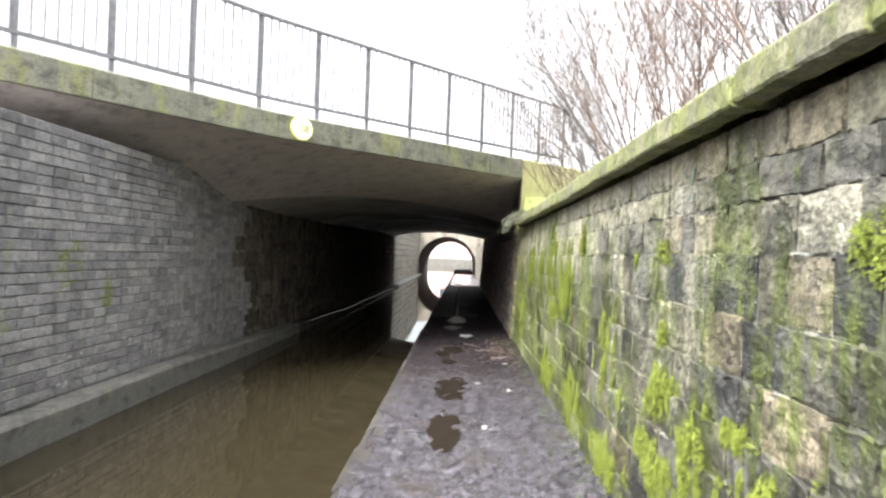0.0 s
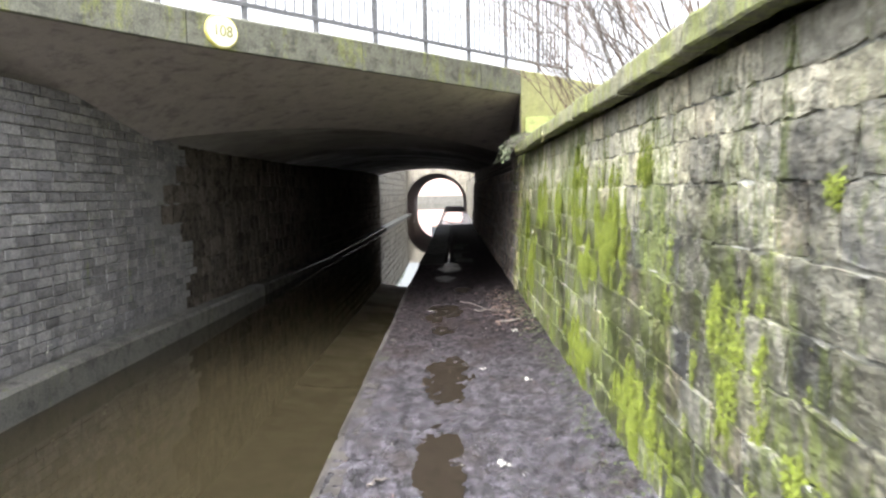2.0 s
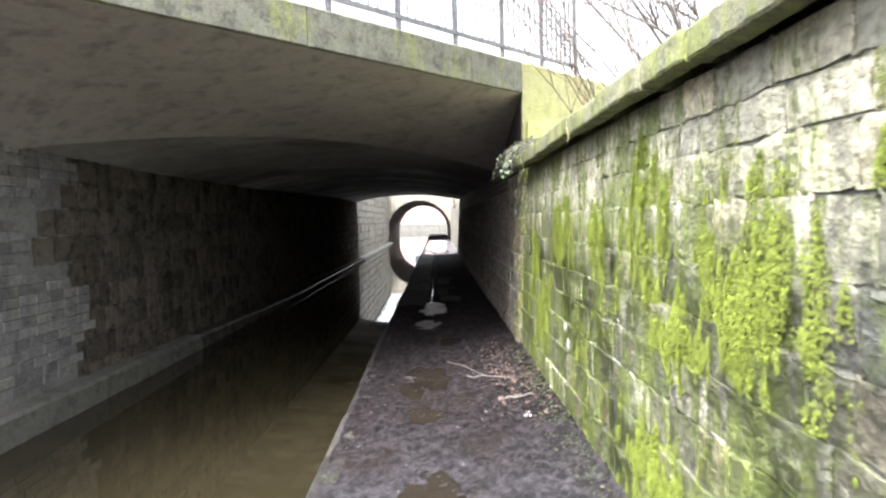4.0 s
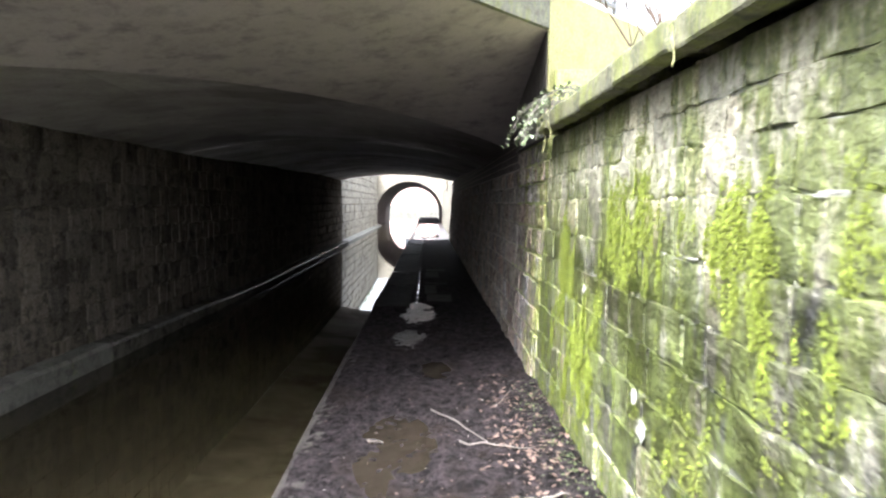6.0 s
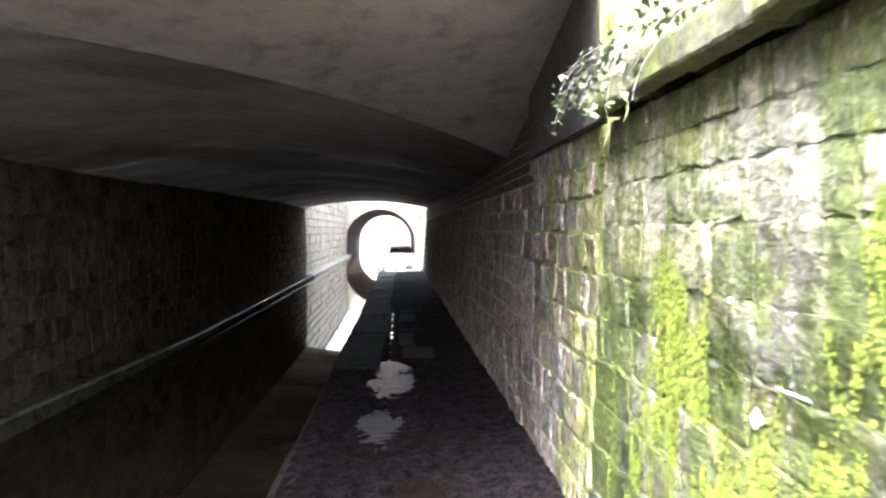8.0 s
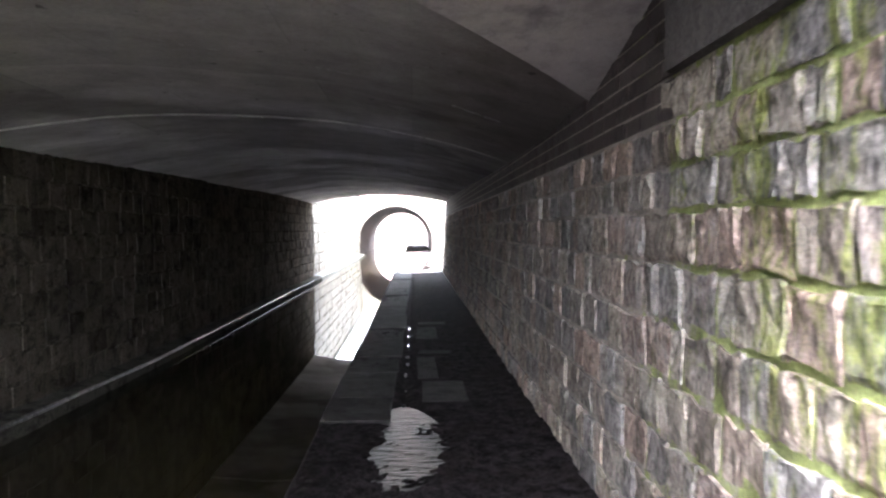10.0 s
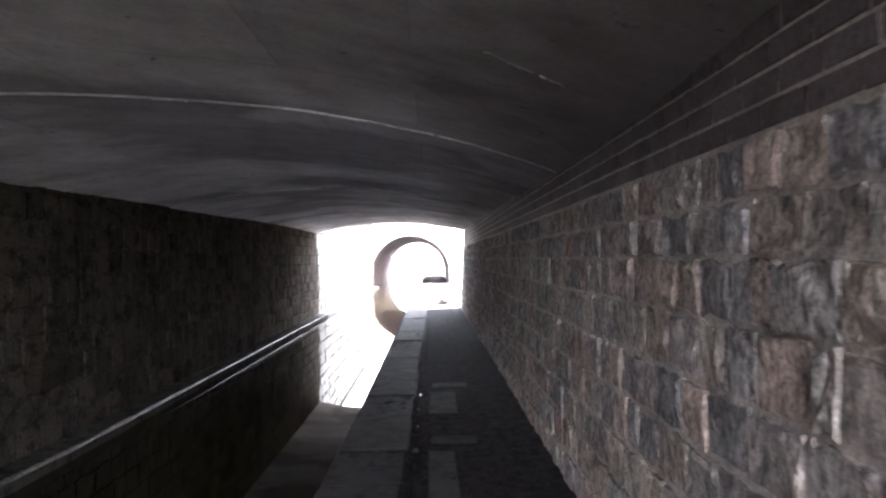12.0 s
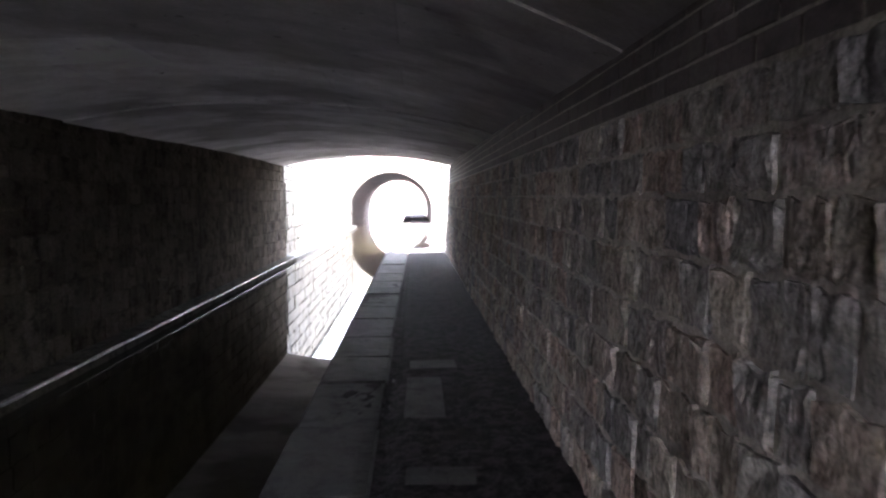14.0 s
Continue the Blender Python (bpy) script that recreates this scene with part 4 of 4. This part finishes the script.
shrub(2.8, 11.3, 1.96, 4.2, 4, m_twig, 5, GREY, (-0.65, -0.1))
shrub(3.6, 7.4, 1.96, 4.0, 4, m_twig, 6, GREY, (-0.2, 0.0))
shrub(2.1, 4.2, 1.96, 2.6, 4, m_twig_red, 7, BROWN, (0.0, 0.0))
shrub(4.4, 9.8, 1.96, 4.2, 4, m_twig, 8, GREY, (-0.3, 0.0))
shrub(1.8, 8.8, 1.96, 2.0, 4, m_twig, 10, GREY, (-0.15, -0.1))
shrub(2.9, 5.2, 1.96, 3.2, 8, m_twig, 11, GREY, (-0.3, 0.2))
shrub(1.75, 11.2, 1.96, 1.8, 6, m_twig_red, 12, BROWN, (-0.3, -0.2))
shrub(1.7, 9.6, 1.96, 1.6, 5, m_twig_red, 13, BROWN, (-0.25, 0.1))
shrub(2.4, 8.2, 1.96, 3.3, 4, m_twig, 15, GREY, (-0.55, 0.0))
shrub(2.3, 10.8, 1.96, 2.6, 4, m_twig, 16, GREY, (-0.55, 0.0))
shrub(1.75, 6.6, 1.96, 1.7, 8, m_twig_red, 17, BROWN, (0.0, 0.0))
shrub(1.8, 5.4, 1.96, 1.9, 8, m_twig_red, 18, BROWN, (-0.1, 0.1))
shrub(2.3, 4.7, 1.96, 2.4, 8, m_twig, 19, GREY, (0.0, 0.1))
shrub(5.5, 13.5, 1.9, 5.0, 4, m_twig, 9, GREY, (-0.3, 0.0))


# ---- moss, ivy, grass, litter ----
MOSS = [(4.45, 4.92, 0.66, 1.14), (3.38, 3.68, 1.37, 1.52), (3.36, 3.52, 1.0, 1.16), (3.1, 3.75, 0.66, 0.95), (4.05, 4.25, 1.36, 1.47), (3.95, 4.4, 0.55, 0.68),
        (1.62, 1.86, 1.37, 1.56), (2.6, 3.2, 0.45, 0.85), (2.28, 2.65, 0.76, 0.88), (7.5, 8.2, 1.0, 1.84), (9.6, 10.5, 0.95, 1.66), (7.0, 7.7, 0.7, 1.08),
        (5.78, 6.08, 1.44, 1.70), (3.0, 3.8, 0.3, 0.6), (8.6, 9.1, 1.0, 1.5), (11.2, 11.7, 0.5, 1.5), (6.6, 7.0, 0.9, 1.2), (2.2, 3.3, 0.04, 0.42),
        (4.0, 5.0, 0.06, 0.34), (5.4, 6.4, 0.08, 0.5), (7.0, 8.0, 0.1, 0.5), (10.4, 11.2, 0.2, 0.9), (6.2, 7.3, 0.9, 1.55), (1.9, 2.5, 0.5, 0.8)]


def moss_at(y, z):
    """How thickly moss grows on the retaining wall: cushions with frayed edges, and thin growth running down the face."""
    best = -1.0
    for a, b, c, e in MOSS:
        u, v = (2 * y - a - b) / (b - a), (2 * z - c - e) / (e - c)
        q = u * u + v * v
        if q < 3.0:
            best = max(best, 0.70 - 0.60 * q)
    run = -0.40 + 0.32 * min(1.0, max(0.0, (y - 4.0) / 4.0)) + 0.22 * max(0.0, 1 - z / 0.7) - 0.30 * max(0.0, z - 1.45) * 2
    run += 0.55 * noise.noise((y * 3.2, z * 0.9, 9))
    fray = 0.75 * noise.noise((y * 8, z * 2.6, 1)) + 0.55 * noise.noise((y * 23, z * 9, 5))
    return max(best, run) + fray


def tuft(vs, fs, x, y, z, r, out, rng):
    """Three drooping leaflets."""
    for _ in range(3):
        a = rng.uniform(-1.1, 1.1)
        b = len(vs)
        ly, lz = math.sin(a), -math.cos(a)
        vs.extend(((x, y - lz * r * 0.35, z + ly * r * 0.35), (x, y + lz * r * 0.35, z - ly * r * 0.35), (x - out * rng.uniform(0.5, 1.0), y + ly * r * 1.3, z + lz * r * 1.3)))
        fs.append((b, b + 1, b + 2))


def moss_growth(y0, y1, seed, tries):
    rng = random.Random(seed)
    vs, fs = [], []
    spots = [(rng.uniform(y0, y1), rng.uniform(0.03, 1.90)) for _ in range(tries)]
    for a, b, c, e in MOSS:
        if y0 <= (a + b) / 2 < y1:
            g = (b - a) * 0.3
            spots += [(rng.uniform(a - g, b + g), rng.uniform(c - 0.08, e + 0.05)) for _ in range(int(46000 * (b - a) * (e - c)) + 700)]
    for y, z in spots:
        d = moss_at(y, z)
        if d < 0.05 + 0.95 * rng.random() ** 1.6:
            continue
        thick = min(1.0, d)
        tuft(vs, fs, right_face(y, z) - 0.008 - 0.015 * thick * rng.random(), y, z, rng.uniform(0.005, 0.010) * (0.75 + 0.4 * thick), 0.004 + 0.011 * thick, rng)
    tagged(new("moss", mesh_of("moss", vs, fs, m_moss)), "bright yellow-green moss hanging on the stone wall", "moss", kind="stuff")


for k, (a, b, n) in enumerate(((1.4, 4.2, 46000), (4.2, 7.0, 46000), (7.0, 9.8, 44000), (9.8, 12.35, 36000))):
    moss_growth(a, b, 20 + k, n)


def wall_moss_left(y0, y1, z0, z1, seed):
    rng = random.Random(seed)
    vs, fs = [], []
    for _ in range(5200):
        u, v = rng.uniform(-1, 1), rng.uniform(-1, 1)
        y, z = (y0 + y1) / 2 + u * (y1 - y0) / 2, (z0 + z1) / 2 + v * (z1 - z0) / 2
        if 0.5 - 0.6 * (u * u + v * v) + 0.7 * noise.noise((y * 5, z * 2.2, seed)) + 0.5 * noise.noise((y * 17, z * 12, 2)) < 0.3 + 0.3 * rng.random():
            continue
        tuft(vs, fs, -left_face(y, z) - 0.012, y, z, rng.uniform(0.005, 0.010), 0.006, rng)
    vs = [(-p[0], p[1], p[2]) for p in vs]
    tagged(new("moss", mesh_of("moss", vs, fs, m_moss)), "thin yellow-green moss on the brick wall", "moss", kind="stuff")


for k, (a, b, c, e) in enumerate(((4.9, 5.5, 0.1, 1.05), (5.9, 6.6, 0.9, 1.6), (6.6, 7.1, 0.6, 1.1))):
    wall_moss_left(a, b, c, e, 70 + k)


def flake(name, face, y, z, w, h, seed, material, label, category, group, off=0.014):
    """A thin irregular patch stuck on a wall, a few millimetres thick."""
    r = random.Random(seed)
    s = 1 if face(y, z) > 0 else -1
    vs, fs = [], []
    for d in (0.0, 0.004):
        for k in range(14):
            a = 2 * math.pi * k / 14
            q = 0.75 + 0.5 * noise.noise((math.cos(a) * 1.5, math.sin(a) * 1.5, seed * 3.7))
            yy, zz = y + w * q * math.cos(a), z + h * q * math.sin(a)
            vs.append((face(yy, zz) - s * (off + d), yy, zz))
    fs.append(tuple(range(14, 28)))
    fs.extend((k, (k + 1) % 14, 14 + (k + 1) % 14, 14 + k) for k in range(14))
    tagged(new(name, mesh_of(name, vs, fs, material)), label, category, group)


for k, (y, z, w, h) in enumerate([(3.2, 1.78, 0.022, 0.045), (3.18, 1.69, 0.035, 0.018), (3.30, 1.80, 0.015, 0.02)]):
    flake("paint_smear", right_face, y, z, w, h, k, m_graffiti, "pale green paint smear on the stone wall", "paint", "paint smears on the wall")
for k, (y, z, w, h) in enumerate([(9.62, 0.5, 0.07, 0.06), (9.75, 0.60, 0.05, 0.04), (10.85, 0.93, 0.05, 0.035), (3.45, 0.9, 0.04, 0.06), (4.1, 0.6, 0.03, 0.05)]):
    flake("lime_patch", right_face, y, z, w, h, 10 + k, m_lime, "pale lime patch on the stone wall", "lime", "lime patches")
rl = random.Random(44)
for k in range(46):
    y = rl.uniform(1.7, 11.5)
    flake("lime_patch", right_face, y, rl.choice((0.64, 0.83, 1.02, 1.22, 1.22, 1.44, 1.44, 1.62)) + rl.uniform(-0.012, 0.012), rl.uniform(0.04, 0.13), rl.uniform(0.004, 0.009), 80 + k, m_lime, "pale lime smeared along a joint of the stone wall", "lime", "lime patches", 0.0005)
for k in range(16):
    flake("lime_patch", left_face, rl.uniform(6.0, 9.2), rl.choice((0.16, 0.19, 0.24, 0.42, 0.45)) + rl.uniform(-0.02, 0.02), rl.uniform(0.02, 0.06), rl.uniform(0.008, 0.018), 40 + k, m_lime, "small pale lime patch on the brick wall", "lime", "lime patches")


def hanging(name, x, y, z, length, r, material, label, category, bend=0.0):
    vs, fs = [], []
    pts = [Vector((x + bend * math.sin(k / 6 * 3.1), y + bend * 0.6 * math.sin(k / 6 * 5), z - length * k / 6)) for k in range(7)]
    tube(vs, fs, pts, r, r * 0.6, 6)
    tagged(new(name, mesh_of(name, vs, fs, material, True)), label, category)


hanging("drip_stone", -1.05, 11.6, 2.66, 0.12, 0.008, m_twig, "thin dark drip stone hanging from the soffit", "drip stone")
hanging("hanging_root", 0.86, 12.0, 1.98, 0.22, 0.005, m_grass, "pale root dangling from under the coping", "root", 0.03)
hanging("hanging_root", 0.87, 11.75, 1.96, 0.13, 0.004, m_grass, "pale root dangling from under the coping", "root", 0.02)
hanging("hanging_root", 0.86, 9.2, 1.97, 0.10, 0.004, m_grass, "pale root dangling from under the coping", "root", 0.01)
# an unidentified dark bar hanging at the opening's corner
hanging("drain_pipe", 0.80, 34.9, 2.26, 0.40, 0.035, m_soot, "short dark bar hanging at the far opening", "pipe")


def leaves(name, n, spot, material, size, seed, label, category):
    rng = random.Random(seed)
    vs, fs = [], []
    for _ in range(n):
        p, up = spot(rng)
        s = size * rng.uniform(0.6, 1.3)
        m = Euler((rng.uniform(-up, up), rng.uniform(-up, up), rng.uniform(0, 6.28))).to_matrix()
        b = len(vs)
        for q in ((-1, 0, 0), (-0.3, 0.55, 0.12), (0.5, 0.45, 0.1), (1.1, 0, -0.1), (0.5, -0.45, 0.1), (-0.3, -0.55, 0.12)):
            vs.append(Vector(p) + m @ (Vector(q) * s))
        fs.extend(((b, b + 1, b + 2, b + 3), (b, b + 3, b + 4, b + 5)))
    tagged(new(name, mesh_of(name, vs, fs, material)), label, category, kind="stuff")


def ivy():
    rng = random.Random(12)
    root = tagged(new("ivy"), "straggling ivy hanging over the end of the coping", "ivy")
    vs, fs, lv, lf = [], [], [], []
    for s in range(17):
        p = Vector((0.98 + rng.uniform(-0.05, 0.12), 11.9 + rng.uniform(-0.9, 0.38), 2.10))
        d = Vector((-0.6, rng.uniform(-0.3, 0.3), 0.5))
        pts = [p.copy()]
        for i in range(rng.randrange(6, 14)):
            d = (d + Vector((rng.uniform(-0.22, 0.12), rng.uniform(-0.25, 0.25), -0.24))).normalized()
            p = p + d * rng.uniform(0.035, 0.06)
            p.x = min(p.x, 0.87) if p.z < 2.10 else p.x
            pts.append(p.copy())
            for _ in range(2):
                q = p + Vector((rng.uniform(-0.03, 0.02), rng.uniform(-0.03, 0.03), rng.uniform(-0.02, 0.02)))
                m = Euler((rng.uniform(-1, 1), rng.uniform(-1, 1), rng.uniform(0, 6))).to_matrix()
                b = len(lv)
                sz = rng.uniform(0.010, 0.022)
                lv.extend(q + m @ (Vector(c) * sz) for c in ((-1, 0, 0), (-0.4, 0.8, 0.1), (0.2, 0.4, 0), (1.1, 0, -0.1), (0.2, -0.4, 0), (-0.4, -0.8, 0.1)))
                lf.extend(((b, b + 1, b + 2, b + 3), (b, b + 3, b + 4, b + 5)))
        tube(vs, fs, pts, 0.004, 0.002, 4)
    for name, v, f, mat in (("stem", vs, fs, m_twig), ("foliage", lv, lf, m_leaf)):
        ob = new(name, mesh_of(name, v, f, mat))
        ob.parent = root


ivy()


def grass_tufts():
    rng = random.Random(6)
    vs, fs = [], []
    for _ in range(1500):
        y = rng.uniform(1.0, 12.3)
        x = rng.uniform(1.2, 1.9)
        if rng.random() > 0.35 + 0.6 * noise.noise((y * 1.4, 2, 7)) + 0.2 * (y > 9):
            continue
        h = rng.uniform(0.08, 0.32)
        d = Vector((rng.uniform(-0.8, 0.3), rng.uniform(-0.5, 0.5), 1)).normalized()
        p = Vector((x, y, 1.97))
        b = len(vs)
        w = Vector((0.004, 0.004, 0))
        vs.extend((p - w, p + w, p + d * h * 0.6 + w * 0.7, p + d * h + Vector((d.x, d.y, -0.3)) * h * 0.3))
        fs.extend(((b, b + 1, b + 2), (b, b + 2, b + 3)))
    tagged(new("dry_grass", mesh_of("dry_grass", vs, fs, m_grass)), "dry straw-coloured grass on the bank behind the coping", "grass", kind="stuff")


grass_tufts()


def on_path(x, y):
    return (x, y, path_height(x, y) + 0.008)


def spot_litter(r):
    y = min(12.6, max(9.6, r.gauss(11.0, 0.8)))
    x = min(0.88, max(0.3, r.gauss(0.66, 0.13)))
    return on_path(x, y), 0.5


def spot_edge(r):
    y = r.uniform(2, 12.4)
    return on_path(min(0.9, r.gauss(0.82, 0.08)), y), 0.6


def spot_bits(r):
    y = r.uniform(3, 12)
    return on_path(r.uniform(-0.6, 0.8), y), 0.4


leaves("leaf_litter", 380, spot_litter, m_dead, 0.02, 31, "dead brown leaves drifted against the wall's foot", "leaves")
leaves("edge_weeds", 1500, spot_edge, m_weed, 0.011, 32, "small green weeds along the wall's foot", "weeds")
leaves("path_crumbs", 260, spot_bits, m_dead, 0.010, 33, "crumbs of dead leaf trodden into the mud", "leaves")
leaves("pale_crumbs", 90, spot_bits, m_white, 0.006, 34, "pale crumbs lying on the mud", "crumbs")


def spot_hedge(r):
    y = r.uniform(36, 55)
    return (r.uniform(-4.3, -3.4), y, 3.42 + abs(r.gauss(0, 0.45)) * (0.6 + 0.6 * noise.noise((y * 0.5, 1, 1)))), 1.5


leaves("bank_greenery", 4600, spot_hedge, m_leaf, 0.05, 35, "dark straggling greenery on the bank above the pale wall", "plants")


def scrap(x, y, s, seed):
    r = random.Random(seed)
    vs, fs = [], []
    for _ in range(6):
        b = len(vs)
        c = Vector(on_path(x + r.uniform(-s, s), y + r.uniform(-s, s) * 1.4))
        a = r.uniform(0, 6)
        for k in range(5):
            w = a + k * 1.2566
            q = s * r.uniform(0.25, 0.6)
            vs.append(c + Vector((q * math.cos(w), q * math.sin(w) * 0.6, r.uniform(0.0, 0.02))))
        vs.append(c + Vector((0, 0, 0.02)))
        fs.extend((b + k, b + 5, b + (k + 1) % 5) for k in range(5))
    tagged(new("litter_scrap", mesh_of("litter_scrap", vs, fs, m_white)), "torn pale scrap lying on the muddy towpath", "litter", "scraps on the towpath", "stuff")


scrap(0.55, 7.6, 0.025, 1)
scrap(0.22, 7.9, 0.025, 2)
scrap(0.25, 5.9, 0.03, 3)
scrap(0.62, 9.6, 0.025, 4)


def stick(x, y, length, turn, seed, r=0.007):
    rng = random.Random(seed)
    pts = []
    for i in range(7):
        k = (i / 6 - 0.5) * length
        px, py = x + math.cos(turn) * k + rng.uniform(-0.008, 0.008), y + math.sin(turn) * k + rng.uniform(-0.01, 0.01)
        pts.append(Vector((px, py, path_height(px, py) + r + 0.004)))
    vs, fs = [], []
    tube(vs, fs, pts, r, r * 0.5, 6)
    tagged(new("fallen_twig", mesh_of("fallen_twig", vs, fs, m_twig, True)), "thin fallen twig lying on the wet towpath", "twig", "twigs on the towpath")


stick(0.25, 11.3, 0.7, -1.1, 1)
stick(0.45, 10.9, 0.45, -0.4, 2)
stick(0.62, 10.1, 0.22, 0.2, 3, 0.012)
stick(-0.38, 5.75, 0.14, 0.7, 4, 0.010)
stick(-0.25, 11.0, 0.1, 0.1, 5)
stick(0.6, 11.9, 0.4, 1.2, 6, 0.005)


# ---- kerb and flags along the water ----
def edge_stones():
    kerb = tagged(new("towpath_edge"), "worn stone edging between towpath and canal", "kerb", kind="structure")
    rng = random.Random(4)
    y = -6.0
    while y < PORTAL_Y + 42:
        w = rng.uniform(0.75, 1.25)
        wide = 0.53 if 16.5 < y < PORTAL_Y else 0.16
        x0 = -0.71 + 0.004 * max(0, y - 12) + rng.uniform(-0.012, 0.012)
        x0 = min(x0, -0.63)
        top = -0.004 if y < 16.5 else -0.008
        bm = bmesh.new()
        vs = put_box(bm, x0, x0 + wide, y + 0.006, y + w - 0.006, -1.2, top + rng.uniform(-0.008, 0.008), 0.018)
        for v in vs:
            if v.co.z > -0.5:
                v.co += Vector((noise.noise(v.co * 9), noise.noise(v.co * 11), noise.noise(v.co * 13))) * 0.008
        part("flagstone" if wide > 0.3 else "edge_stone", bm, m_flag if wide > 0.3 else m_kerb, kerb)
        y += w
    for x0, x1, y0, y1 in ((0.04, 0.44, 17.25, 18.05), (0.0, 0.22, 18.15, 19.3), (0.02, 0.4, 19.5, 19.75), (0.0, 0.28, 20.6, 21.7), (0.02, 0.45, 22.0, 22.3)):
        bm = bmesh.new()
        vs = put_box(bm, x0, x1, y0, y1, -0.08, -0.012, 0.012)
        for v in vs:
            v.co += Vector((noise.noise(v.co * 5), noise.noise(v.co * 5.5), 0)) * 0.03
        part("flagstone", bm, m_flag, kerb)


edge_stones()

# ---- the walls' pieces, last ----


def coping():
    root = tagged(new("coping"), "mossy projecting coping stones on the retaining wall", "coping", kind="structure")
    rng = random.Random(9)
    y = -6.0
    prof = [(0.955, 1.926), (0.90, 1.927), (0.876, 1.929), (0.869, 1.940), (0.870, 1.98), (0.871, 2.033), (0.880, 2.047), (0.95, 2.056), (1.15, 2.078), (1.40, 2.085), (1.40, 1.93)]
    while y < 12.25:
        w = min(rng.uniform(0.5, 1.0), 12.3 - y)
        off, lift, tip = rng.uniform(-0.01, 0.012), rng.uniform(-0.008, 0.008), rng.uniform(-0.006, 0.006)
        bm = bmesh.new()
        rows = []
        n = 16
        for j in range(n + 1):
            yy = y + 0.004 + (w - 0.008) * j / n
            end = 0.010 if j in (0, n) else 0.0
            row = []
            for x, z in prof:
                p = Vector((x + off + end, yy, z + lift + tip * (j / n - 0.5) - (end if z > 2.0 else 0)))
                q = Vector((noise.noise(p * 7), 0, noise.noise(p * 9 + Vector((3, 3, 3))))) * 0.003 + Vector((noise.noise(p * 31), 0, noise.noise(p * 29))) * 0.006
                row.append(bm.verts.new(p + q))
            rows.append(row)
        for a, b in zip(rows, rows[1:]):
            for k in range(len(prof) - 1):
                bm.faces.new((a[k], a[k + 1], b[k + 1], b[k]))
        bm.faces.new(rows[0])
        bm.faces.new(rows[-1])
        part("coping_stone", bm, m_coping, root)
        y += w


coping()
lay("stone", wall_right, STONES, lambda y, z: right_face(y, z) + 0.009, [-0.05, 0.22, 0.44, 0.64, 0.83, 1.02, 1.22, 1.44, 1.62, 1.76, 1.915], -4, 12.40, (0.16, 0.44), 0.012, 0.019, m_stone, m_stone_far, (2.3, 12.4), seed=11)
lay("stone", wall_tunnel_right, ROUGH, lambda y, z: right_face(y, z) + 0.019, [-0.05, 0.17, 0.37, 0.57, 0.78, 0.99, 1.21, 1.41, 1.58, 1.75, 1.92], 12.405, PORTAL_Y, (0.13, 0.34), 0.024, 0.029, m_tunnel, m_tunnel_far, (12.4, 19.0), seed=12,
    keep=lambda y, z: z < 1.75 or y < 14.24)
lay("brick", wall_tunnel_right, BRICKS, lambda y, z: right_face(y, z) + 0.008, [1.76 + 0.085 * i for i in range(9)], 14.24, PORTAL_Y, (0.22, 0.24), 0.014, 0.012, m_darkbrick, m_darkbrick_far, (14.5, 22), seed=13, bond=True)
lay("brick", wall_left_brick, BRICKS, left_face, [0.10 + 0.0868 * i for i in range(27)], 4.0, 13.2, (0.215, 0.245), 0.010, 0.014, m_brick, m_brick_far, (5.0, 7.5), side=-1, seed=14, bond=True, keep=lambda y, z: y < shade_edge(z))
# stones past the ragged line are dark in place of fading light
lay("stone", wall_tunnel_left, ROUGH, left_face, [-0.10 + 0.24 * i for i in range(11)], 9.2, PORTAL_Y, (0.22, 0.45), 0.02, 0.018, m_rust_piece, m_rust, (14, 22), side=-1, seed=15, keep=lambda y, z: y > shade_edge(z) + 0.12)
lay("stone", wall_open_left, STONES, lambda y, z: -3.33, [-0.1, 0.25, 0.6, 0.95, 1.3, 1.6, 1.9, 2.25, 2.6, 2.95, 3.28], PORTAL_Y + 0.4, ARCH_Y - 0.05, (0.5, 0.9), 0.035, 0.05, m_pale_piece, m_pale, (35, 56), side=-1, seed=16)
